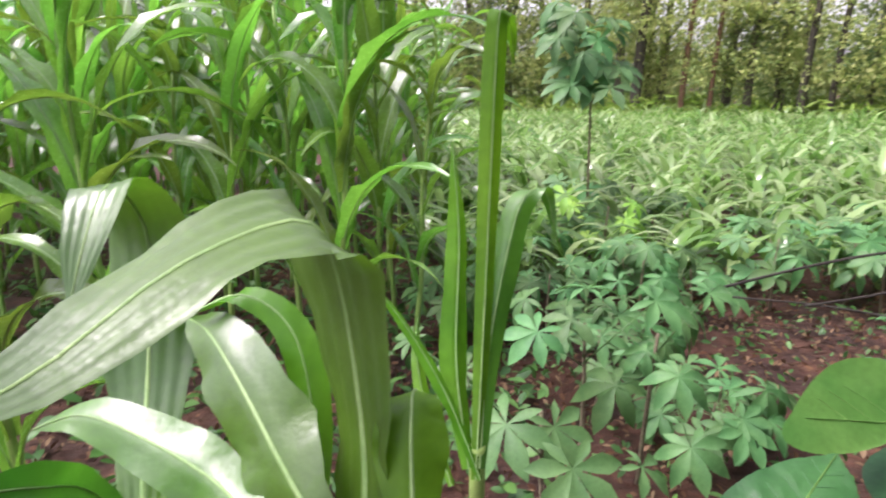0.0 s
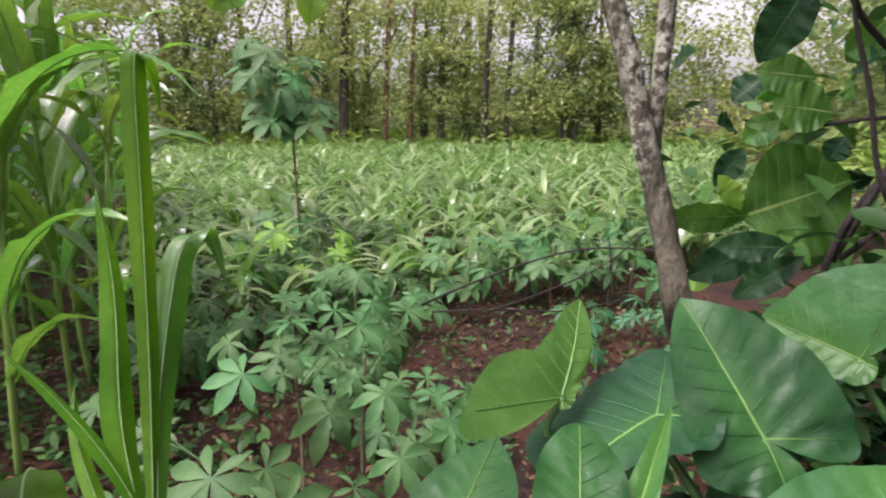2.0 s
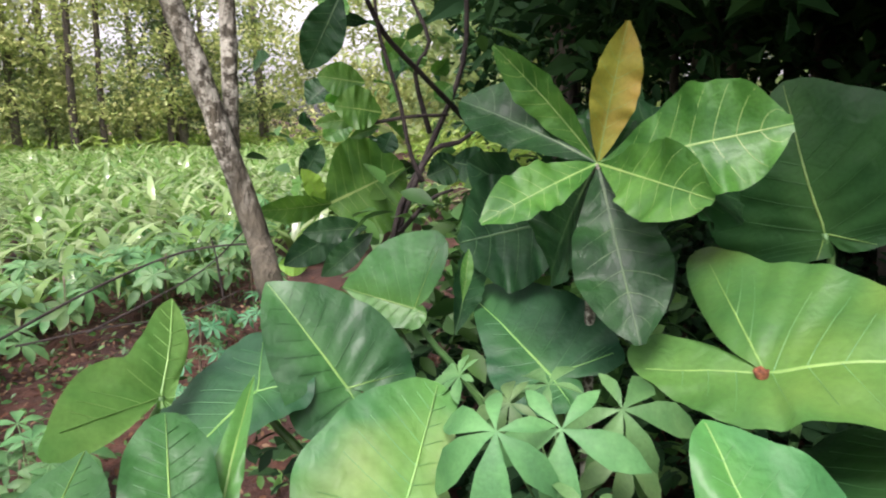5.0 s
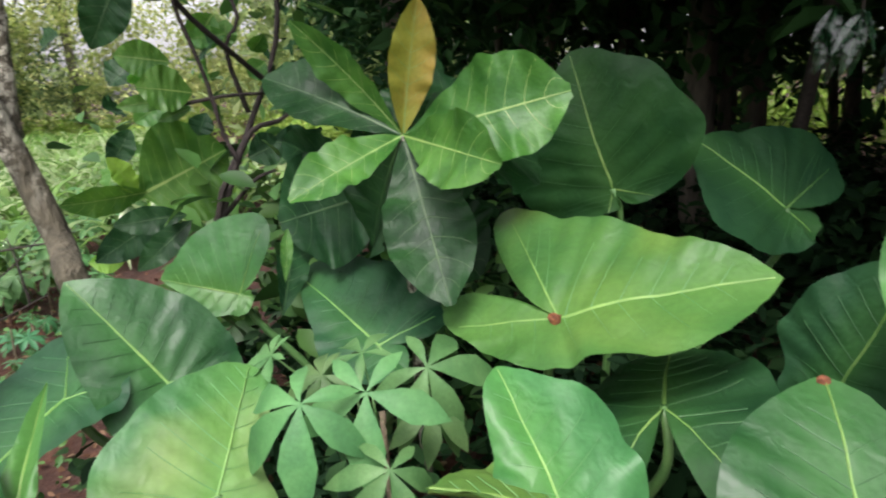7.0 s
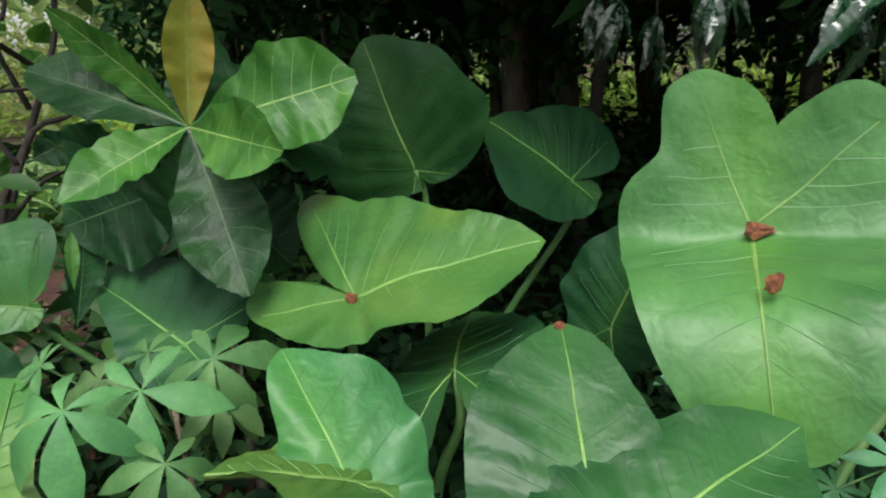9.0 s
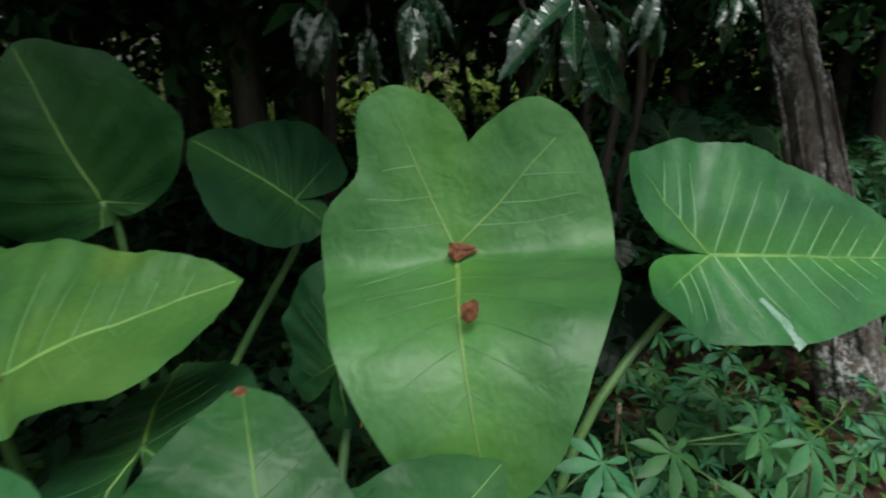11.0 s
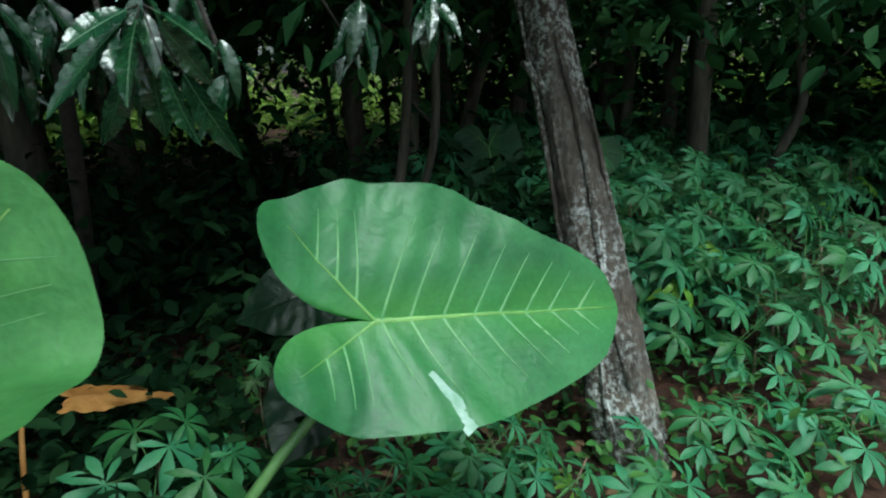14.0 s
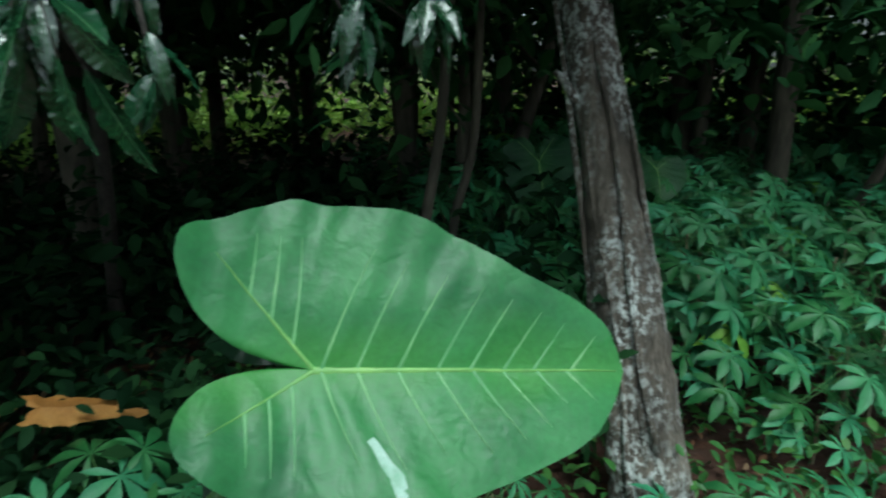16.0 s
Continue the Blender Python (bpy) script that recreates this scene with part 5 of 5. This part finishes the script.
brush = thing("fallen_twigs", (1.6, 2.2, 0), "thin dark bent dead twigs over the soil", "dead twigs")
for pts, r0 in (([(1.001, 2.258, 0.479), (1.178, 2.100, 0.600), (1.330, 1.925, 0.710), (1.451, 1.734, 0.792), (1.539, 1.534, 0.825), (1.528, 1.403, 0.831)], 0.006),
                ([(1.242, 2.032, 0.503), (1.351, 1.875, 0.596), (1.554, 1.759, 0.707), (1.694, 1.673, 0.849)], 0.005),
                ([(1.123, 2.306, 0.439), (1.332, 2.095, 0.483), (1.448, 1.788, 0.548), (1.505, 1.514, 0.669)], 0.0045),
                ([(1.579, 1.699, 0.596), (1.593, 1.742, 0.760), (1.591, 1.760, 0.823)], 0.005)):
    part("twig", tube("twig", pts, r0, r0 * 0.5, 6, 16, 0.25), TWIG, brush)
stick = thing("dry_stick", (1.488, -2.011, 0.050), "thin pale dry stick standing among the weeds", "stick")
part("stick_wood", tube("stick_wood", [(1.522, -2.029, 0.000), (1.360, -1.953, 0.212), (1.356, -1.996, 0.300)], 0.004, 0.002, 6, 8, 0.3), ROOT, stick)
root = thing("bare_root", (0.830, 2.176, 0.000), "bare brown root lying on the red soil", "root")
part("root_wood", tube("root_wood", [(0.778, 2.442, 0.020), (0.796, 2.148, 0.030), (0.839, 2.013, 0.020), (0.885, 1.855, 0.000)], 0.03, 0.02, 9, 14, 0.35), ROOT, root)


# ---------------------------------------------------------------- glossy-leaved tree
GLOSS = []
for k in range(5):
    me = lance_mesh(0.165, 0.024 + 0.002 * (k % 2), 0.15 + 0.12 * k, k, 0.35, 9, 40)
    me.materials.append(GLOSSY)
    me.materials.append(GLOSSY_VEIN)
    GLOSS.append(me)
gloss_tree = thing("glossy_leaved_tree", (3.3, -0.8, 0), "tree with drooping whorls of dark glossy narrow leaves", "tree")
part("trunk", tube("trunk", [(3.3, -0.8, -0.02), (3.1, -0.9, 1.2), (2.5, -1.0, 2.6)], 0.032, 0.028, 10, 16, 0.2), TWIG, gloss_tree)


def gloss_whorl(hub, n, seed, scale=0.8, away=(0.0, 0.0, 0.0)):
    rnd = random.Random(seed)
    H = Vector(hub)
    part("branch", tube("branch", [H, H.lerp(Vector((2.5, -1.0, 2.2)), 0.35) + Vector((0, 0, 0.15)), (2.5, -1.0, 2.2)], 0.004, 0.012, 6, 10, 0.2), TWIG, gloss_tree)
    for k in range(n):
        a = k * 2.4 + rnd.uniform(-0.3, 0.3)
        d = Vector((math.cos(a), math.sin(a), -rnd.uniform(0.7, 2.2))) + Vector(away)
        d.normalize()
        up = Vector((-0.5, -0.1, 1)) + Vector((rnd.uniform(-.3, .3), rnd.uniform(-.3, .3), 0))
        y = up.cross(d).normalized()
        m = Matrix((d, y, d.cross(y))).transposed().to_4x4()
        m.translation = H + Vector((0, 0, rnd.uniform(-0.03, 0.03)))
        part("leaf", rnd.choice(GLOSS), None, gloss_tree, "", m @ Matrix.Scale(scale * rnd.uniform(0.5, 0.8), 4))


HUB = (1.353, -1.156, 1.359)
for k, (t, sd) in enumerate((((1.315, -1.256, 1.120), (1.298, -1.267, 1.183)), ((1.289, -1.192, 1.153), (1.272, -1.203, 1.230)), ((1.375, -1.157, 1.158), (1.356, -1.182, 1.230)),
                             ((1.399, -1.076, 1.149), (1.401, -1.129, 1.214)), ((1.362, -0.994, 1.214), (1.344, -1.059, 1.253)), ((1.262, -1.103, 1.226), (1.259, -1.148, 1.279)),
                             ((1.283, -1.045, 1.304), (1.282, -1.088, 1.304)), ((1.264, -1.242, 1.298), (1.251, -1.198, 1.308)), ((1.386, -1.246, 1.235), (1.369, -1.224, 1.306)))):
    foot = Vector(HUB).lerp(Vector(t), 0.18 if k not in (0, 1, 2, 3) else 0.42)
    m, L, half = aim(foot, t, sd)
    part("leaf", lance_mesh(L, 0.023, 0.12, k, 0.25, 10, 44), (GLOSSY, GLOSSY_VEIN), gloss_tree, "", m)
    part("stalk", tube("stalk", [HUB, foot], 0.002, 0.0015, 5, 3), TWIG, gloss_tree)
gloss_whorl(HUB, 7, 1)
gloss_whorl((1.446, -1.099, 1.324), 9, 2, 0.9)
gloss_whorl((1.426, -1.269, 1.281), 8, 12, 0.9)
gloss_whorl((1.836, -0.994, 1.392), 12, 3, 1.1)
gloss_whorl((2.019, -0.718, 1.387), 12, 4, 1.1)
gloss_whorl((2.061, -0.890, 1.323), 9, 9, 1.0)
gloss_whorl((1.630, -1.754, 1.408), 11, 5, 1.1)
gloss_whorl((1.828, -1.657, 1.391), 10, 6, 1.1)
gloss_whorl((1.938, -0.753, 1.365), 10, 7, 1.0)
gloss_whorl((1.681, -0.923, 1.368), 10, 8, 1.1)
gloss_whorl((1.595, -1.249, 1.430), 9, 14, 1.0)
gloss_whorl((2.149, -1.713, 1.343), 9, 15, 1.0)

r = np.random.default_rng(91)
# Filler leaves where only shade shows between the taro, hiding lit soil.
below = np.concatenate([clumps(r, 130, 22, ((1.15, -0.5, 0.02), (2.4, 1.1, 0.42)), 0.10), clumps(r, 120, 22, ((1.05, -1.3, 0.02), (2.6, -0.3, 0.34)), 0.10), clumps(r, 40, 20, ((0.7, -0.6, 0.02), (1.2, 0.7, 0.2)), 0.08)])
under = new("low_shade_filler", leaf_cloud("low_shade_filler", below, 1.3, 0.075, SHADE_LOW, 91, 0.5, 0.0, True))
tagged(under, "near-black filler leaves that paint the shade below the taro", "undergrowth", kind="stuff")

# ---------------------------------------------------------------- leaning trunk and dark wood
PB, PT = Vector((1.615, -2.393, 0.000)), Vector((2.016, -2.369, 1.193))
lean = thing("leaning_trunk", PB, "thick leaning trunk with grooved bark and white lichen", "tree trunk")
part("trunk", tube("trunk", [PB + (PB - PT) * 0.06, PB.lerp(PT, 0.5), PT, PT + (PT - PB) * 1.4], 0.116, 0.056, 40, 90, 0.16, 2, 0.10), BARK_POST, lean)

axis = (PT - PB).normalized()
across = axis.cross(Vector((1, 0.2, 0))).normalized()
front = across.cross(axis)
for k, (turn, lo, hi, rad) in enumerate(((20, 0.25, 1.35, 0.012), (75, 0.02, 0.8, 0.011), (118, 0.3, 1.2, 0.014), (160, 0.0, 0.75, 0.012), (205, 0.35, 1.3, 0.010), (250, 0.05, 0.95, 0.013), (300, 0.2, 1.25, 0.012), (340, 0.0, 0.9, 0.010))):
    pts = []
    for i in range(7):
        f = lo + (hi - lo) * i / 6
        a = radians(turn) + 0.10 * math.sin(i * 1.4 + k)
        rr_ = 0.116 + (0.056 - 0.116) * (f + 0.06) / 2.46 - 0.004
        pts.append(PB + (PT - PB) * f + (across * math.cos(a) + front * math.sin(a)) * rr_)
    part("bark_ridge", tube("bark_ridge", pts, rad, rad * 0.5, 7, 22, 0.5, k), BARK_POST, lean)
part("branch_stub", tube("branch_stub", [PT - axis * 0.05 + across * 0.06, PT + across * 0.11 + axis * 0.02, PT + across * 0.14 + axis * 0.05], 0.016, 0.009, 8, 6, 0.2), BARK_POST, lean)

STEM_LABEL = "slender bare forest trunk in deep shade"


def stem(points, r0, r1, label=STEM_LABEL, mat=BARK_FAR, seed=0):
    t = thing("forest_tree", points[0], label, "tree", "forest trees")
    part("trunk", tube("trunk", points, r0, r1, 10, 18, 0.2, seed), mat, t)
    rnd = random.Random(seed + int(abs(points[0][0]) * 100))
    line = spline(points, 40)
    for k in range(3):
        p = line[int(39 * (0.66 + 0.12 * k))]
        a = rnd.uniform(0, 6.28)
        out = Vector((math.cos(a), math.sin(a), 0.7))
        reach = rnd.uniform(0.4, 0.9)
        part("limb", tube("limb", [p, p + out * reach * 0.5, p + out * reach + Vector((0, 0, 0.12))], r1 * 0.35, r1 * 0.15, 6, 9, 0.3, seed), mat, t)
    return t


stem([(3.918, -2.608, -0.115), (4.086, -2.719, 0.641), (4.124, -2.755, 1.254), (4.279, -2.794, 1.846), (4.309, -2.850, 2.856)], 0.045, 0.035)
stem([(4.179, -2.425, -0.160), (4.361, -2.450, 0.524), (4.423, -2.448, 1.063), (4.561, -2.552, 1.881), (4.489, -2.607, 2.889)], 0.075, 0.06)
stem([(4.238, -2.957, -0.120), (4.247, -3.062, 0.467), (4.231, -3.252, 0.981), (4.262, -3.418, 1.516), (4.196, -3.547, 2.613)], 0.055, 0.04)
stem([(3.183, -4.918, 0.362), (3.070, -4.930, 0.598), (3.016, -5.011, 0.877), (3.042, -5.009, 1.115), (3.153, -5.022, 1.739)], 0.034, 0.028, "thin crooked pale forest trunk")
stem([(4.31, -0.57, -0.02), (4.3, -0.56, 1.2), (4.34, -0.6, 3.4)], 0.10, 0.08, "dark straight forest trunk")
stem([(2.737, -2.034, 0.369), (2.794, -2.089, 0.670), (2.808, -2.163, 1.043), (2.864, -2.233, 1.610), (2.869, -2.286, 2.326)], 0.024, 0.02)
stem([(2.846, -2.239, 0.334), (2.922, -2.257, 0.629), (2.923, -2.356, 1.026), (2.976, -2.409, 2.169)], 0.022, 0.018)
rnd = random.Random(17)
for k in range(46):
    az, d = radians(rnd.uniform(62, 158)), rnd.uniform(4.4, 9.5)
    x, y = math.sin(az) * d, math.cos(az) * d - 0.8
    h = rnd.uniform(4, 7)
    stem([(x, y, -0.05), (x + rnd.uniform(-.15, .15), y + rnd.uniform(-.15, .15), h * 0.45), (x + rnd.uniform(-.4, .4), y + rnd.uniform(-.4, .4), h)], rnd.uniform(0.03, 0.11), 0.03, seed=k)

r = np.random.default_rng(31)


def polar_clumps(n, per, az, dist, z, spread):
    a, d = np.radians(r.uniform(az[0], az[1], n)), np.sqrt(r.uniform(dist[0] ** 2, dist[1] ** 2, n))
    c = np.stack([np.sin(a) * d, np.cos(a) * d - 0.8, r.uniform(z[0], z[1], n)], 1)
    return (c[:, None, :] + r.normal(size=(n, per, 3)) * spread).reshape(-1, 3)


def foliage(name, pts, size, mat, seed, label, category, up=1.2, aspect=0.45, hang=0.0, fine=False):
    return tagged(new(name, leaf_cloud(name, pts, up, size, mat, seed, aspect, hang, fine)), label, category, kind="stuff")


# Mostly unseen canopy, added to keep sky light off the wood.
foliage("forest_canopy", np.concatenate([polar_clumps(1150, 60, (60, 132), (2.3, 10.5), (2.2, 4.8), 0.35), polar_clumps(50, 60, (50, 60), (2.3, 4.5), (2.4, 4.8), 0.3), polar_clumps(440, 60, (132, 178), (5.2, 10.5), (2.0, 4.8), 0.35)]), 0.24, SHADE, 1, "dense dark forest canopy overhead, mostly unseen, added to block sky light", "canopy")
foliage("hanging_foliage", polar_clumps(620, 36, (58, 170), (3.4, 8.5), (1.2, 2.5), 0.22), 0.13, SHADE, 2, "hanging forest foliage, coloured dark for deep shade", "foliage", hang=0.5, fine=True)
foliage("undergrowth", polar_clumps(620, 34, (60, 128), (2.6, 7.0), (0.05, 0.6), 0.17), 0.10, SHADE_LOW, 3, "tangled forest undergrowth, coloured dark for deep shade", "undergrowth", fine=True)
foliage("undergrowth", polar_clumps(420, 30, (118, 172), (5.8, 9.0), (0.05, 1.2), 0.22), 0.15, SHADE, 4, "tangled forest undergrowth, coloured dark for deep shade", "undergrowth", fine=True)
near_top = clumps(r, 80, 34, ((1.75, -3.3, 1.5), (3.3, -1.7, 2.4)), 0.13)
# Unseen clumps added above to shade the trunk's top.
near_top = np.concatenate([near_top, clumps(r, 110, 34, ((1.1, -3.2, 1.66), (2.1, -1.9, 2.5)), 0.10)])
foliage("hanging_foliage", near_top, 0.095, SHADE, 14, "dark leaves round the leaning trunk, with unseen clumps added for shade", "foliage", hang=0.6, aspect=0.36, fine=True)
foliage("clearing_grass", polar_clumps(620, 26, (55, 165), (10.5, 16.0), (0.02, 0.7), 0.25), 0.35, CLEAR, 5, "bright yellow-green grass in a clearing beyond the wood", "grass", aspect=0.2)
foliage("far_wood", polar_clumps(600, 40, (55, 175), (16.0, 20.0), (0.3, 7.0), 0.6), 0.45, FOREST, 6, "far line of leafy trees beyond the clearing", "woodland")

# ---------------------------------------------------------------- wood beyond the field
CROWNS = []
for k in range(4):
    rr = np.random.default_rng(50 + k)
    pts = []
    for q in range(48):
        z = 0.9 + 8 * rr.uniform(0, 1) ** 1.15
        wide = 1.9 * (0.75 + 0.4 * math.sin(z * 1.1 + k)) * (1 if z < 7 else 0.6)
        a, d = rr.uniform(0, 6.28), wide * math.sqrt(rr.uniform(0.05, 1))
        pts.append(np.array([math.cos(a) * d, math.sin(a) * d, z]) + rr.normal(size=(88, 3)) * (0.36, 0.36, 0.22))
    CROWNS.append(leaf_cloud("crown", np.concatenate(pts), 1.0, 0.155, FOREST_DARK if k == 0 else FOREST if k < 2 else FOREST_YELLOW, 60 + k, 0.5, 0.3))


def wood_tree(x, y, k, rnd, bark=BARK_WOOD):
    t = thing("woodland_tree", (x, y, 0), "tall leafy tree at the field's far edge, yellowing" if k > 1 else "tall leafy dark green tree at the field's far edge", "tree", "woodland edge")
    h = rnd.uniform(7, 10)
    lx, ly = rnd.uniform(-.4, .4), rnd.uniform(-.4, .4)
    part("trunk", tube("trunk", [(x, y, -0.1), (x + lx * 0.3, y + ly * 0.3, h * 0.4), (x + lx, y + ly, h)], rnd.uniform(0.12, 0.22), 0.06, 9, 12, 0.15), bark, t)
    part("limb", tube("limb", [(x + lx * 0.3, y + ly * 0.3, h * 0.35), (x + lx + 0.6, y + ly, h * 0.5), (x + lx + 1.1, y + ly - 0.3, h * 0.66)], 0.06, 0.03, 7, 8, 0.15), bark, t)
    part("crown", CROWNS[k], None, t, "", Matrix.Translation((x + lx * 0.5, y + ly * 0.5, rnd.uniform(-0.2, 0.5))) @ pose(0, 0, 0, 0, 0, rnd.uniform(0, 360)) @ Matrix.Diagonal((rnd.uniform(0.8, 1.15), rnd.uniform(0.8, 1.15), rnd.uniform(0.85, 1.1), 1)))


rnd = random.Random(71)
for k in range(48):
    az = -30 + 100 * (k + rnd.uniform(0.1, 0.9)) / 48
    if -11 < az < -5 or 44 < az < 56 or k % 5 == 4:
        continue
    d = rnd.uniform(21.5, 25.5)
    wood_tree(math.sin(radians(az)) * d, math.cos(radians(az)) * d, rnd.choice((0, 1, 2, 3, 2, 3) if az > 12 else (0, 1, 0, 2)), rnd)
for az, d, rad, mt in ((20.2, 21.4, 0.10, BARK_RED), (22.4, 21.5, 0.08, BARK_RED), (16.5, 21.3, 0.18, BARK_FAR), (29, 21, 0.12, BARK_FAR), (31, 21.3, 0.1, BARK_FAR), (36, 21, 0.12, BARK_FAR)):
    x, y = math.sin(radians(az)) * d, math.cos(radians(az)) * d
    t = thing("woodland_tree", (x, y, 0), "bare straight trunk at the wood's edge", "tree", "woodland edge")
    part("trunk", tube("trunk", [(x, y, -0.1), (x + 0.1, y, 2.5), (x + 0.35, y, 6)], rad, rad * 0.7, 10, 14, 0.12), mt, t)
rr = np.random.default_rng(99)
a = rr.uniform(-30, 72, 190)
a = np.radians(a[~((a > -11) & (a < -5)) & ~((a > 45) & (a < 55))])
d = rr.uniform(25, 33, len(a))
pts = (np.stack([np.sin(a) * d, np.cos(a) * d, rr.uniform(0, 3.0, len(a))], 1)[:, None, :] + rr.normal(size=(len(a), 34, 3)) * 0.6).reshape(-1, 3)
a = rr.uniform(-4, 66, 250)
d = rr.uniform(20.6, 22.6, 250)
edge = (np.stack([np.sin(np.radians(a)) * d, np.cos(np.radians(a)) * d, 1.15 + 4.6 * rr.uniform(0, 1, 250) ** 1.1], 1)[:, None, :] + rr.normal(size=(250, 170, 3)) * (0.42, 0.42, 0.25)).reshape(-1, 3)
a, d = np.radians(rr.uniform(-14, 66, 600)), rr.uniform(19.5, 30, 600)
verge = (np.stack([np.sin(a) * d, np.cos(a) * d, rr.uniform(0, 0.6, 600)], 1)[:, None, :] + rr.normal(size=(600, 18, 3)) * (0.4, 0.4, 0.12)).reshape(-1, 3)
foliage("verge_grass", verge, 0.42, CLEAR, 15, "tall pale grass along the wood's foot", "grass", aspect=0.16)
a, d = np.radians(rr.uniform(-16, 68, 260)), rr.uniform(33, 38, 260)
far = (np.stack([np.sin(a) * d, np.cos(a) * d, rr.uniform(0, 2.4, 260)], 1)[:, None, :] + rr.normal(size=(260, 30, 3)) * (0.9, 0.9, 0.45)).reshape(-1, 3)
foliage("far_thicket", far, 0.6, FOREST_YELLOW, 16, "thicket far beyond the field, its leaves paled for haze", "woodland")
foliage("woodland_edge_foliage", edge, 0.155, FOREST_YELLOW, 12, "yellow-green leaves hanging along the wood's edge, paled for haze", "foliage", hang=0.4, aspect=0.62)
foliage("deep_woodland", pts, 0.5, FOREST, 7, "deep green woodland behind the first trees", "woodland")

# ---------------------------------------------------------------- litter and weeds
scatter_cards("leaf_litter", 6500, (-1.5, 3.4, 0.8, 4.4), 0.034, LITTER, 3, "dry brown leaf litter scattered on soil", "leaf litter")
scatter_cards("leaf_litter", 2600, (0.6, 3.6, -6.0, 0.8), 0.05, LITTER, 4, "dry brown leaf litter scattered on soil", "leaf litter")
scatter_cards("weeds", 3000, (-0.6, 3.2, 1.0, 4.2), 0.04, WEED, 5, "small green weeds sprouting from the soil", "weeds", z=0.02, spread_z=0.06)
scatter_cards("weeds", 5000, (-3.5, 0.4, 1.4, 7.0), 0.07, WEED, 6, "small green weeds between the maize stalks", "weeds", z=0.02, spread_z=0.08)
scatter_cards("weeds", 2600, (1.1, 3.0, -3.2, -0.9), 0.045, WEED, 7, "small green weeds under the trees", "weeds", z=0.03, spread_z=0.10)
scatter_cards("weeds", 900, (1.2, 2.8, -6.0, -3.0), 0.05, WEED, 8, "sparse green weeds on red soil", "weeds", z=0.02, spread_z=0.05)
